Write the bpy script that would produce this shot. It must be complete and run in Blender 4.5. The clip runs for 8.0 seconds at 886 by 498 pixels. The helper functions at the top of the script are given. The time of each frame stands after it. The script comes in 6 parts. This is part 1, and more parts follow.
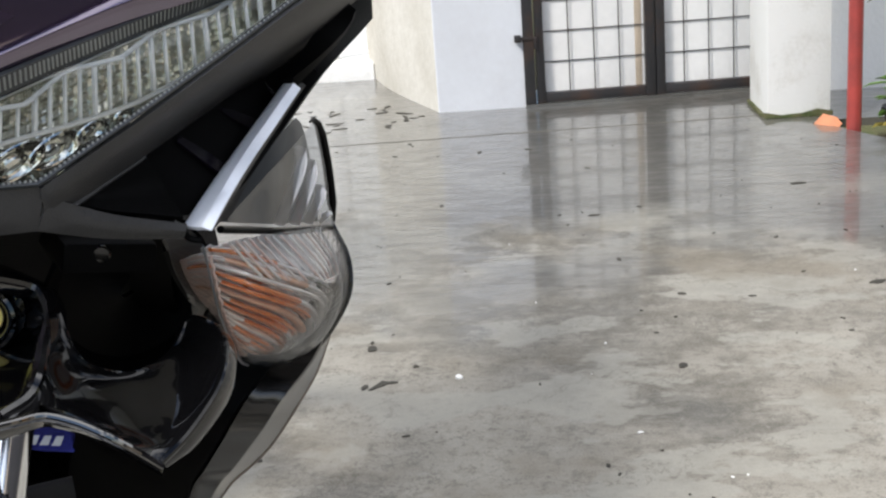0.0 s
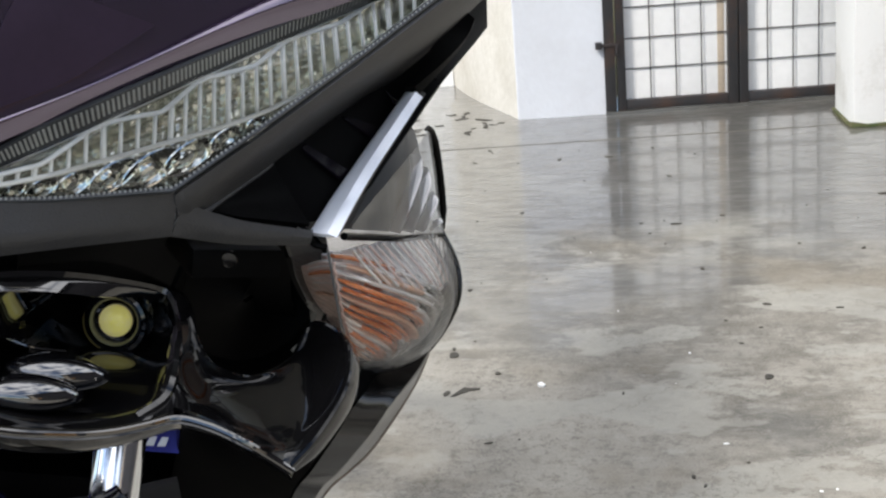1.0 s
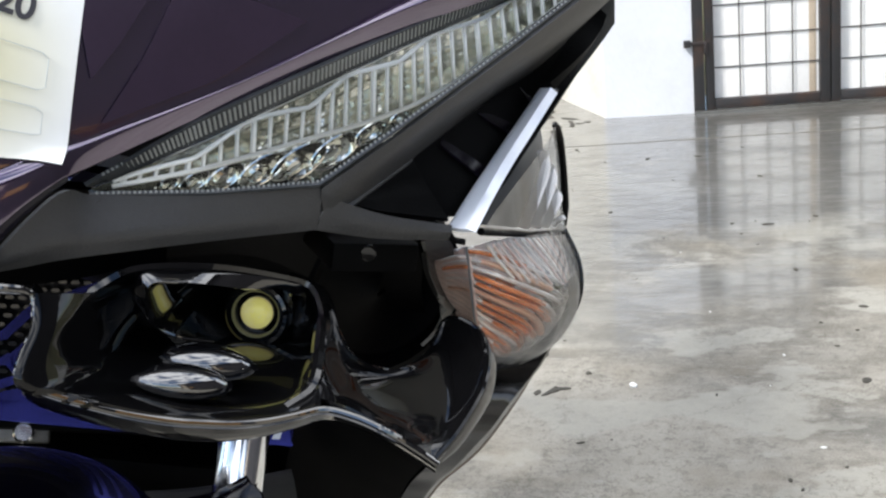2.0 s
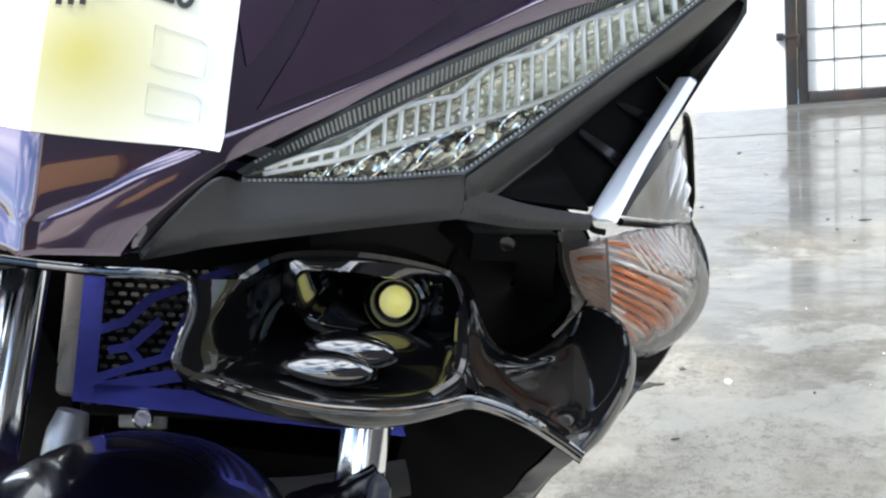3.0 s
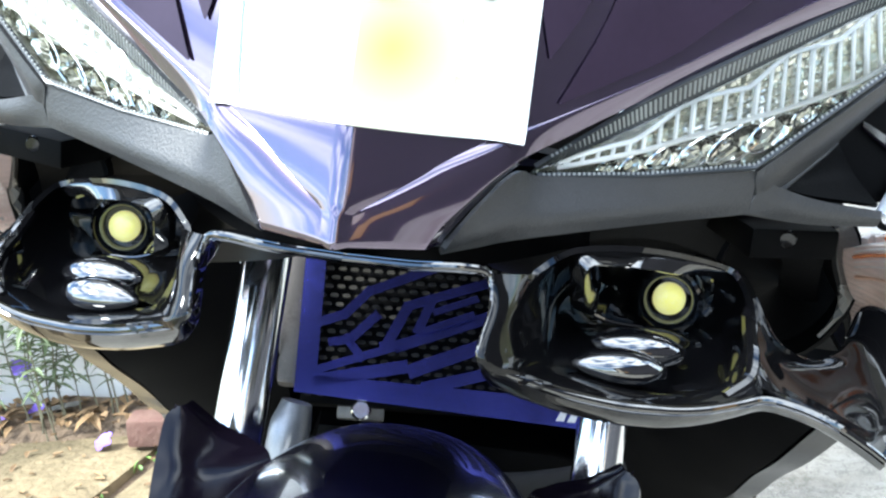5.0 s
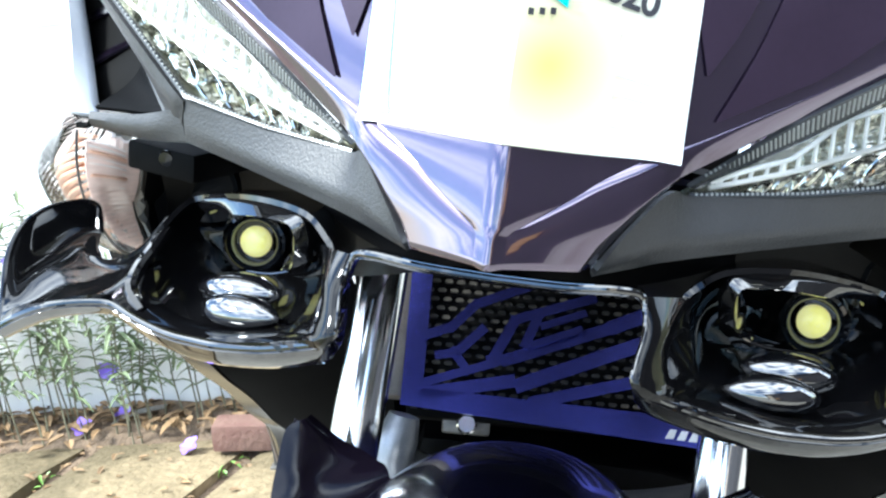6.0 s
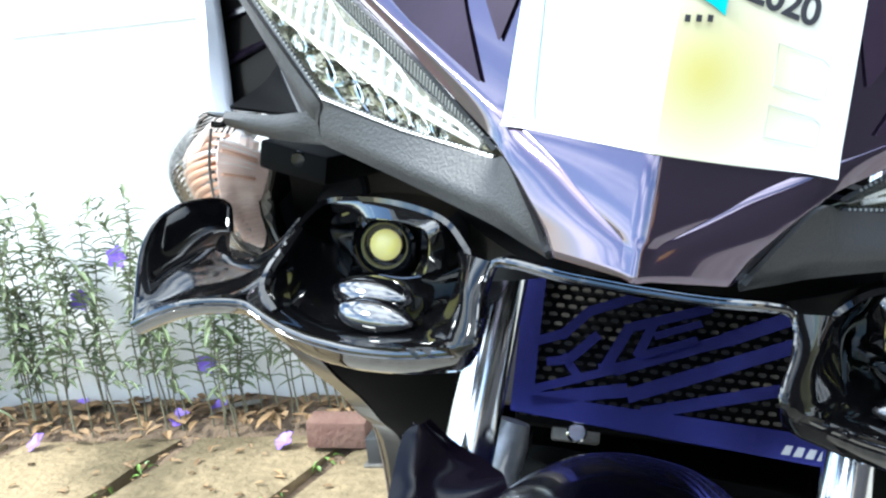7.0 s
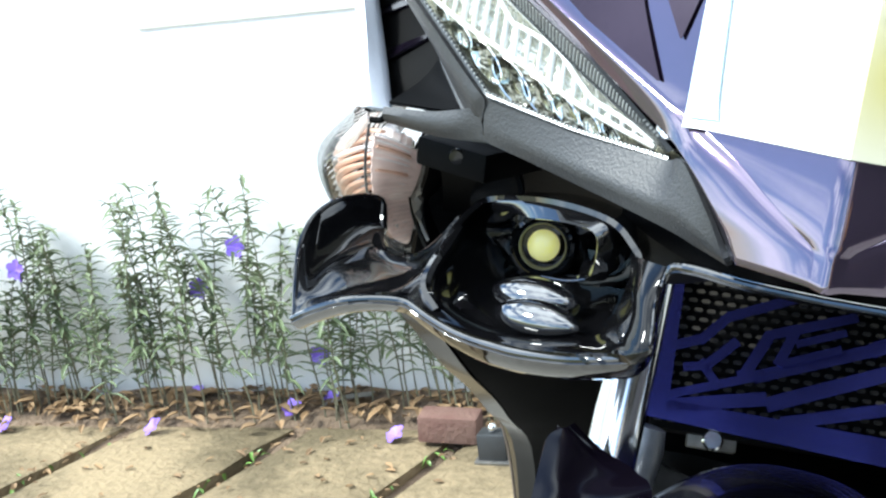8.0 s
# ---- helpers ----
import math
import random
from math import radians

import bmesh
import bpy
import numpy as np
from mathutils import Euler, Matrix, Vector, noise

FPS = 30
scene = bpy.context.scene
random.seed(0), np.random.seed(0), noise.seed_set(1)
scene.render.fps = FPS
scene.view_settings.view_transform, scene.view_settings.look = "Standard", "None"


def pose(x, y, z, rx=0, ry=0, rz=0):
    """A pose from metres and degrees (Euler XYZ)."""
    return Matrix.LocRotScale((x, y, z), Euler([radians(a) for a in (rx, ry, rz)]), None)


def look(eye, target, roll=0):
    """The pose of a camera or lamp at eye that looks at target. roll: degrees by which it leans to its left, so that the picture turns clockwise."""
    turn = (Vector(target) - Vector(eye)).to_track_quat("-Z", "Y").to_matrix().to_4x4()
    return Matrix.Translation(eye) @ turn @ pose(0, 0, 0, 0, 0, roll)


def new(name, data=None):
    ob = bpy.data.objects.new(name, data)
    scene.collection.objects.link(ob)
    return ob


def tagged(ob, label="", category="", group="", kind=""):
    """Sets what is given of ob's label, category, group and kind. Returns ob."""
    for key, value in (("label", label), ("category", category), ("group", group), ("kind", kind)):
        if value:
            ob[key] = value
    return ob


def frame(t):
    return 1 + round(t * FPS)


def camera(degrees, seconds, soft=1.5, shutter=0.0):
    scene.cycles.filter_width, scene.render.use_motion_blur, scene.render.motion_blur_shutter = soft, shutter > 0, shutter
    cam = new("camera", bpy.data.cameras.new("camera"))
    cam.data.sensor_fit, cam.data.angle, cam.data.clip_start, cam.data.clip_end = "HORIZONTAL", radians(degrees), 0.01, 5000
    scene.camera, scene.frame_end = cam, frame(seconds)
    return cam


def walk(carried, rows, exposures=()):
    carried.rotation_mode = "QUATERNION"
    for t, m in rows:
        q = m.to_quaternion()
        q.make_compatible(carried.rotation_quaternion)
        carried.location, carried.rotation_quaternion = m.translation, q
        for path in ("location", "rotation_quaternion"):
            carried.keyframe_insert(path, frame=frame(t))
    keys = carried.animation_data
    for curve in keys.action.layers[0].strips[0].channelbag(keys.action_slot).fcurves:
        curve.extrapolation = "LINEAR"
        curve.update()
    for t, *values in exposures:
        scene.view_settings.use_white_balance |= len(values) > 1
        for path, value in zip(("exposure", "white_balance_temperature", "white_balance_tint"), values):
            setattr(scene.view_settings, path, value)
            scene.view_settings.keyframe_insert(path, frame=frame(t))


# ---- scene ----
cam = camera(38.48, 8.0, soft=2.3)
PATH = [
    (0, (0.0260, 0.3164, 0.8609), (-0.1541, 2.2250, 0.2910), -4.28),
    (0.5, (0.0163, 0.3158, 0.8620), (-0.2169, 2.2213, 0.3012), -4.50),
    (1, (0.0071, 0.3137, 0.8635), (-0.2864, 2.2135, 0.3115), -4.58),
    (2.5, (-0.0263, 0.3063, 0.8643), (-0.5036, 2.1716, 0.3231), -5.48),
    (3, (-0.0374, 0.3043, 0.8643), (-0.5759, 2.1530, 0.3238), -5.73),
    (3.5, (-0.0509, 0.3013, 0.8640), (-0.6455, 2.1330, 0.3243), -6.07),
    (4, (-0.0624, 0.3011, 0.8650), (-0.7158, 2.1135, 0.3283), -6.49),
    (4.5, (-0.0742, 0.2981, 0.8660), (-0.7796, 2.0924, 0.3339), -6.81),
    (6, (-0.1122, 0.2946, 0.8733), (-0.9656, 2.0323, 0.3713), -7.34),
    (6.5, (-0.1233, 0.2955, 0.8753), (-1.0411, 2.0033, 0.3840), -7.36),
    (7, (-0.1292, 0.2930, 0.8760), (-1.1076, 1.9689, 0.3919), -6.88),
    (7.5, (-0.1399, 0.2923, 0.8779), (-1.1839, 1.9304, 0.4021), -6.61),
    (8, (-0.1515, 0.2896, 0.8780), (-1.2686, 1.8800, 0.4062), -6.57),
]
walk(cam, [(t, look(eye, target, roll)) for t, eye, target, roll in PATH],
     exposures=[(0.0, 0.12, 6500, 10), (1.2, 0.28, 6500, 10), (2.5, 0.80, 6300, 8), (3.5, 1.30, 6100, 6), (4.5, 1.64, 5900, 4), (6.0, 1.58, 5800, 3), (8.0, 1.02, 5900, 2)])

# ---- daylight ----
SUN_ELEVATION, SUN_AZIMUTH = 46.0, 226.0
world = bpy.data.worlds.new("daylight")
scene.world = world
world.use_nodes = True
wn, wl = world.node_tree.nodes, world.node_tree.links
wn.clear()
w_out = wn.new("ShaderNodeOutputWorld")
w_bg = wn.new("ShaderNodeBackground")
w_sky = wn.new("ShaderNodeTexSky")
w_sky.sky_type, w_sky.sun_disc = "NISHITA", False
w_sky.ozone_density, w_sky.dust_density = 3.0, 0.4
w_sky.sun_elevation, w_sky.sun_rotation = radians(SUN_ELEVATION), radians(SUN_AZIMUTH)
w_geo = wn.new("ShaderNodeTexCoord")
w_noise = wn.new("ShaderNodeTexNoise")
w_noise.inputs["Scale"].default_value, w_noise.inputs["Detail"].default_value = 2.9, 6.0
w_noise.inputs["Roughness"].default_value = 0.48
w_ramp = wn.new("ShaderNodeValToRGB")
w_ramp.color_ramp.elements[0].position, w_ramp.color_ramp.elements[1].position = 0.44, 0.62
w_mix = wn.new("ShaderNodeMix")
w_mix.data_type = "RGBA"
w_mix.inputs[7].default_value = (14.0, 14.1, 14.6, 1)
w_map = wn.new("ShaderNodeMapping")
w_map.inputs["Location"].default_value, w_map.inputs["Scale"].default_value = (0.35, 0.1, 0.0), (1.0, 1.0, 3.0)
wl.new(w_geo.outputs["Generated"], w_map.inputs["Vector"])
wl.new(w_map.outputs["Vector"], w_noise.inputs["Vector"])
# more cloud overhead than toward the horizon
w_axis, w_lift, w_sum = wn.new("ShaderNodeSeparateXYZ"), wn.new("ShaderNodeMath"), wn.new("ShaderNodeMath")
w_lift.operation, w_lift.inputs[1].default_value, w_lift.inputs[2].default_value = "MULTIPLY_ADD", 0.22, -0.10
wl.new(w_geo.outputs["Generated"], w_axis.inputs["Vector"])
wl.new(w_axis.outputs["Z"], w_lift.inputs[0])
wl.new(w_noise.outputs["Fac"], w_sum.inputs[0])
wl.new(w_lift.outputs[0], w_sum.inputs[1])
wl.new(w_sum.outputs[0], w_ramp.inputs["Fac"])
wl.new(w_ramp.outputs["Color"], w_mix.inputs[0])
wl.new(w_sky.outputs["Color"], w_mix.inputs[6])
wl.new(w_mix.outputs[2], w_bg.inputs["Color"])
w_bg.inputs["Strength"].default_value = 0.15
wl.new(w_bg.outputs["Background"], w_out.inputs["Surface"])

sun = new("sun", bpy.data.lights.new("sun", "SUN"))
sun.data.energy, sun.data.angle, sun.data.color = 3.4, radians(12), (1.0, 0.96, 0.9)
az, el = radians(SUN_AZIMUTH), radians(SUN_ELEVATION)
sun.matrix_world = look((math.sin(az) * math.cos(el) * 30, math.cos(az) * math.cos(el) * 30, math.sin(el) * 30), (0, 0, 0))


# ---- materials ----
def material(name, colour, rough=0.5, metal=0.0, vary=0.0, scale=20.0, bump=0.0, bump_scale=200.0, coat=0.0, colour2=None, rough2=None, spec=0.5, coat_ior=1.5, detail=6.0, low=0.35, high=0.65):
    """A surface with two scales of variation: broad patches and a fine grain."""
    m = bpy.data.materials.new(name)
    m.use_nodes = True
    n, l = m.node_tree.nodes, m.node_tree.links
    b = n["Principled BSDF"]
    b.inputs["Base Color"].default_value = (*colour, 1)
    b.inputs["Roughness"].default_value, b.inputs["Metallic"].default_value = rough, metal
    b.inputs["Coat Weight"].default_value, b.inputs["Coat Roughness"].default_value = coat, 0.02
    b.inputs["Specular IOR Level"].default_value, b.inputs["Coat IOR"].default_value = spec, coat_ior
    tc = n.new("ShaderNodeTexCoord")
    if vary or colour2 or rough2 is not None:
        big, fine, add = n.new("ShaderNodeTexNoise"), n.new("ShaderNodeTexNoise"), n.new("ShaderNodeMath")
        big.inputs["Scale"].default_value, big.inputs["Detail"].default_value = scale, detail
        fine.inputs["Scale"].default_value, fine.inputs["Detail"].default_value = scale * 14, 3
        add.operation, add.inputs[1].default_value = "MULTIPLY_ADD", 0.3
        l.new(tc.outputs["Object"], big.inputs["Vector"])
        l.new(tc.outputs["Object"], fine.inputs["Vector"])
        l.new(fine.outputs["Fac"], add.inputs[0])
        l.new(big.outputs["Fac"], add.inputs[2])
        r = n.new("ShaderNodeMapRange")
        r.inputs["From Min"].default_value, r.inputs["From Max"].default_value = low + 0.15, high + 0.15
        l.new(add.outputs[0], r.inputs["Value"])
        mix = n.new("ShaderNodeMix")
        mix.data_type = "RGBA"
        c2 = colour2 or tuple(max(0.0, c * (1 - vary)) for c in colour)
        mix.inputs[6].default_value, mix.inputs[7].default_value = (*colour, 1), (*c2, 1)
        l.new(r.outputs["Result"], mix.inputs[0])
        l.new(mix.outputs[2], b.inputs["Base Color"])
        if rough2 is not None:
            rr = n.new("ShaderNodeMapRange")
            rr.inputs["To Min"].default_value, rr.inputs["To Max"].default_value = rough, rough2
            l.new(r.outputs["Result"], rr.inputs["Value"])
            l.new(rr.outputs["Result"], b.inputs["Roughness"])
    if bump:
        g, bp = n.new("ShaderNodeTexNoise"), n.new("ShaderNodeBump")
        g.inputs["Scale"].default_value, g.inputs["Detail"].default_value = bump_scale, 4
        bp.inputs["Strength"].default_value, bp.inputs["Distance"].default_value = bump, 1.0 / bump_scale
        l.new(tc.outputs["Object"], g.inputs["Vector"])
        l.new(g.outputs["Fac"], bp.inputs["Height"])
        l.new(bp.outputs["Normal"], b.inputs["Normal"])
    return m


def clear_plastic(name, tint=(1, 1, 1), rough=0.02, ior=1.5, waves=0.0, wave_scale=300.0):
    """A thin clear cover: light goes straight through, and its Fresnel share is mirrored."""
    m = bpy.data.materials.new(name)
    m.use_nodes = True
    n, l = m.node_tree.nodes, m.node_tree.links
    n.clear()
    out, mix = n.new("ShaderNodeOutputMaterial"), n.new("ShaderNodeMixShader")
    tr, gl, fr = n.new("ShaderNodeBsdfTransparent"), n.new("ShaderNodeBsdfGlossy"), n.new("ShaderNodeFresnel")
    tr.inputs["Color"].default_value = (*tint, 1)
    gl.inputs["Roughness"].default_value, fr.inputs["IOR"].default_value = rough, ior
    if waves:
        tc, wv, bp = n.new("ShaderNodeTexCoord"), n.new("ShaderNodeTexWave"), n.new("ShaderNodeBump")
        wv.bands_direction = "Z"
        wv.inputs["Scale"].default_value, wv.inputs["Distortion"].default_value = wave_scale, 0.6
        bp.inputs["Strength"].default_value, bp.inputs["Distance"].default_value = waves, 0.002
        l.new(tc.outputs["Object"], wv.inputs["Vector"])
        l.new(wv.outputs["Fac"], bp.inputs["Height"])
        l.new(bp.outputs["Normal"], gl.inputs["Normal"])
        l.new(bp.outputs["Normal"], fr.inputs["Normal"])
    l.new(fr.outputs["Fac"], mix.inputs["Fac"])
    l.new(tr.outputs["BSDF"], mix.inputs[1])
    l.new(gl.outputs["BSDF"], mix.inputs[2])
    l.new(mix.outputs["Shader"], out.inputs["Surface"])
    return m


purple = material("purple_paint", (0.085, 0.055, 0.115), 0.12, 0.9, vary=0.15, scale=30, coat=1.0, coat_ior=2.0)
purple_shade = material("shade_purple", (0.030, 0.020, 0.036), 0.30, 0.3, vary=0.2, scale=30, spec=0.25)
trim_grey = material("grained_grey_plastic", (0.033, 0.033, 0.0345), 0.46, spec=0.55, vary=0.25, scale=25, bump=0.35, bump_scale=1000)
panel_grey = material("dark_grey_panel", (0.10, 0.096, 0.088), 0.5, vary=0.2, scale=30, bump=0.15, bump_scale=900)
black_gloss = material("black_gloss_plastic", (0.003, 0.003, 0.0035), 0.04, vary=0.2, scale=40, spec=0.6, coat=0.18, coat_ior=1.5, bump=0.005, bump_scale=60)
bracket_gloss = material("black_moulded_plastic", (0.0028, 0.0028, 0.0032), 0.05, spec=0.32, vary=0.2, scale=40, bump=0.004, bump_scale=60)
swelling_gloss = material("polished_black_lens", (0.004, 0.004, 0.005), 0.05, spec=0.8, coat=1.0, coat_ior=2.1, vary=0.1, scale=40)
hood_gloss = material("polished_black_rim", (0.003, 0.003, 0.0035), 0.05, spec=0.7, coat=0.8, coat_ior=1.8, vary=0.1, scale=40)
black_matte = material("black_plastic", (0.0018, 0.0018, 0.002), 0.55, spec=0.06, vary=0.35, scale=35, bump=0.15, bump_scale=900)
fairing_black = material("dark_fairing", (0.005, 0.0046, 0.0046), 0.16, spec=0.55, vary=0.3, scale=18)
navy_gloss = material("navy_gloss_paint", (0.0035, 0.0035, 0.013), 0.22, 0.0, vary=0.2, scale=20, coat=0.75)
chrome = material("chrome", (0.84, 0.86, 0.88), 0.12, 1.0, vary=0.08, scale=40)
# the fins share the purple paint; this darker copy puts their shade in
fin_black = material("shaded_fin_purple", (0.005, 0.0035, 0.0075), 0.14, spec=0.35, vary=0.2, scale=20)
tank_metal = material("dull_alloy", (0.15, 0.135, 0.125), 0.55, 0.6, vary=0.4, scale=40)
lamp_collar = material("satin_lamp_collar", (0.20, 0.22, 0.255), 0.18, 0.8, vary=0.1, scale=80)
blade_silver = material("silver_paint", (0.80, 0.84, 0.93), 0.32, 0.25, vary=0.08, scale=50, coat=0.5)
satin_silver = material("satin_silver", (0.80, 0.82, 0.88), 0.26, 0.7, vary=0.1, scale=50)
mirror_coat = material("lamp_mirror_coat", (0.84, 0.83, 0.74), 0.12, 0.85, vary=0.12, scale=90, bump=0.15, bump_scale=150)
cup_coat = material("lamp_cup_coat", (0.86, 0.86, 0.82), 0.07, 1.0, vary=0.1, scale=90)
rib_plastic = material("clear_rib_plastic", (0.94, 0.94, 0.91), 0.12, vary=0.06, scale=120, coat=0.6)
dark_band = material("smoked_seal", (0.06, 0.065, 0.07), 0.25, 0.2, vary=0.3, scale=90)
lens_clear = clear_plastic("clear_lens", (0.97, 0.98, 0.98))
lens_signal = clear_plastic("fluted_clear_lens", (0.98, 0.97, 0.97), 0.08, 1.4, 0.1, 90)
lens_smoke = clear_plastic("smoked_lens", (0.78, 0.81, 0.86), 0.04)
signal_mirror = material("worn_mirror_bowl", (0.84, 0.82, 0.81), 0.3, 0.25, vary=0.3, scale=60)
smoked_mirror = material("smoked_mirror", (0.10, 0.108, 0.115), 0.3, 0.1, vary=0.2, scale=60)
signal_bowl = material("satin_lamp_bowl", (0.95, 0.93, 0.92), 0.35, 0.0, vary=0.1, scale=60)
blush_plastic = material("blush_plastic", (0.88, 0.72, 0.66), 0.3, 0.2, vary=0.15, scale=70)
flute_clear = material("bright_clear_flute", (0.90, 0.89, 0.87), 0.12, 0.15, vary=0.2, scale=70, coat=1.0)
clear_rib = material("milky_rib", (0.95, 0.95, 0.95), 0.15, vary=0.1, scale=90)
amber_pale = material("pale_amber_plastic", (0.95, 0.62, 0.45), 0.3, vary=0.2, scale=80, coat=0.5)
teeth_grey = material("moulded_teeth", (0.30, 0.31, 0.30), 0.3, 0.1, vary=0.2, scale=90)
edge_brown = material("brown_edge_reflection", (0.22, 0.18, 0.15), 0.35, 0.5, vary=0.3, scale=40)
amber = material("amber_plastic", (1.0, 0.32, 0.10), 0.2, vary=0.3, scale=80, coat=1.0)
led_yellow = material("yellow_phosphor", (1.0, 0.92, 0.16), 0.4, colour2=(1.0, 0.99, 0.48), scale=90, coat=0.25)
for m_ in (amber, amber_pale):
    m_.node_tree.nodes["Principled BSDF"].inputs["Transmission Weight"].default_value = 0.2
# faint glow added to brighten the lamp faces, though the lamps are off
led_yellow.node_tree.nodes["Principled BSDF"].inputs["Emission Color"].default_value = (1.0, 0.85, 0.32, 1)
led_yellow.node_tree.nodes["Principled BSDF"].inputs["Emission Strength"].default_value = 0.16
anodised = material("blue_anodised", (0.075, 0.08, 0.37), 0.24, 0.96, vary=0.2, scale=30)
radiator_metal = material("radiator_fins", (0.034, 0.029, 0.021), 0.6, 0.2, vary=0.5, scale=60)
cast_metal = material("cast_aluminium", (0.27, 0.26, 0.24), 0.42, 0.8, vary=0.35, scale=60, bump=0.2, bump_scale=500)
bare_alloy = material("bare_alloy", (0.30, 0.31, 0.34), 0.35, 0.55, vary=0.25, scale=60, bump=0.1, bump_scale=400)
rubber = material("tyre_rubber", (0.018, 0.018, 0.018), 0.75, vary=0.3, scale=25, bump=0.2, bump_scale=400)
print_black = material("print_black", (0.02, 0.02, 0.025), 0.4)
print_teal = material("print_teal", (0.02, 0.48, 0.5), 0.35, vary=0.2, scale=60)
print_pale = material("print_pale_blue", (0.50, 0.74, 0.82), 0.35, vary=0.15, scale=60)
print_line = material("print_line", (0.38, 0.42, 0.44), 0.4)

white_wall = material("white_painted_plaster", (0.80, 0.80, 0.79), 0.7, colour2=(0.70, 0.69, 0.66), scale=1.6, bump=0.15, bump_scale=60, low=0.45, high=0.8)
cool_wall = material("cool_white_paint", (0.64, 0.66, 0.70), 0.6, colour2=(0.57, 0.58, 0.61), scale=2.5, bump=0.12, bump_scale=70, low=0.45, high=0.8)
pillar_plaster = material("stained_white_plaster", (0.74, 0.735, 0.71), 0.75, colour2=(0.52, 0.50, 0.45), scale=5, bump=0.15, bump_scale=60, low=0.5, high=0.85)
stained_wall = material("stained_plaster", (0.60, 0.575, 0.52), 0.75, colour2=(0.42, 0.39, 0.33), scale=2.2, bump=0.15, bump_scale=60, low=0.4, high=0.75)
ceiling_paint = material("ceiling_board", (0.46, 0.45, 0.44), 0.8, vary=0.15, scale=1.2)
iron = material("dark_iron_paint", (0.028, 0.027, 0.028), 0.45, 0.2, colour2=(0.06, 0.035, 0.025), scale=9, bump=0.15, bump_scale=150, low=0.5, high=0.75)
curtain = material("white_door_panel", (0.88, 0.87, 0.85), 0.55, vary=0.1, scale=3)
wall_line = material("faint_wall_line", (0.66, 0.64, 0.56), 0.7, vary=0.1, scale=6)
beige_wood = material("beige_jamb", (0.52, 0.43, 0.33), 0.55, vary=0.2, scale=6)
red_paint = material("red_oxide_paint", (0.36, 0.05, 0.04), 0.4, colour2=(0.24, 0.04, 0.035), scale=12, bump=0.1, bump_scale=90)
moss = material("mossy_mortar", (0.12, 0.11, 0.05), 0.9, colour2=(0.05, 0.07, 0.02), scale=25, bump=0.6, bump_scale=80)
soil = material("dry_soil", (0.20, 0.14, 0.09), 0.95, colour2=(0.10, 0.07, 0.045), scale=9, bump=0.8, bump_scale=60)
grass = material("rough_grass", (0.09, 0.11, 0.04), 0.95, colour2=(0.17, 0.14, 0.08), scale=3, bump=0.8, bump_scale=30)
slab_stone = material("sandstone_paver", (0.27, 0.205, 0.115), 0.85, colour2=(0.105, 0.08, 0.04), scale=3.2, detail=10.0, low=0.38, high=0.62, bump=0.5, bump_scale=70)
brick_red = material("red_brick", (0.13, 0.065, 0.05), 0.85, colour2=(0.17, 0.10, 0.075), scale=20, bump=0.4, bump_scale=120)
terracotta = material("terracotta", (0.56, 0.22, 0.11), 0.7, vary=0.25, scale=20)
leaf_green = material("narrow_leaf", (0.12, 0.155, 0.075), 0.7, colour2=(0.20, 0.23, 0.14), scale=8, spec=0.25)
bright_leaf = material("bright_leaf", (0.16, 0.30, 0.05), 0.45, vary=0.4, scale=15)
stem_brown = material("dry_stem", (0.17, 0.16, 0.10), 0.8, vary=0.3, scale=30)
petal = material("violet_petal", (0.27, 0.16, 0.75), 0.5, vary=0.2, scale=60)
dark_scrap = material("dark_leaf_scrap", (0.045, 0.04, 0.03), 0.7, vary=0.4, scale=30)
dry_leaf = material("dead_leaf", (0.30, 0.19, 0.09), 0.8, colour2=(0.16, 0.10, 0.05), scale=12)
dark_plastic = material("dark_fitting", (0.03, 0.032, 0.034), 0.5, vary=0.3, scale=30)
ochre_wall = material("ochre_plaster", (0.42, 0.23, 0.08), 0.8, vary=0.2, scale=1)
dark_render = material("dark_wall_render", (0.034, 0.031, 0.035), 0.9, vary=0.3, scale=2)
roof_tile = material("brown_roof", (0.03, 0.026, 0.03), 0.8, vary=0.3, scale=4)


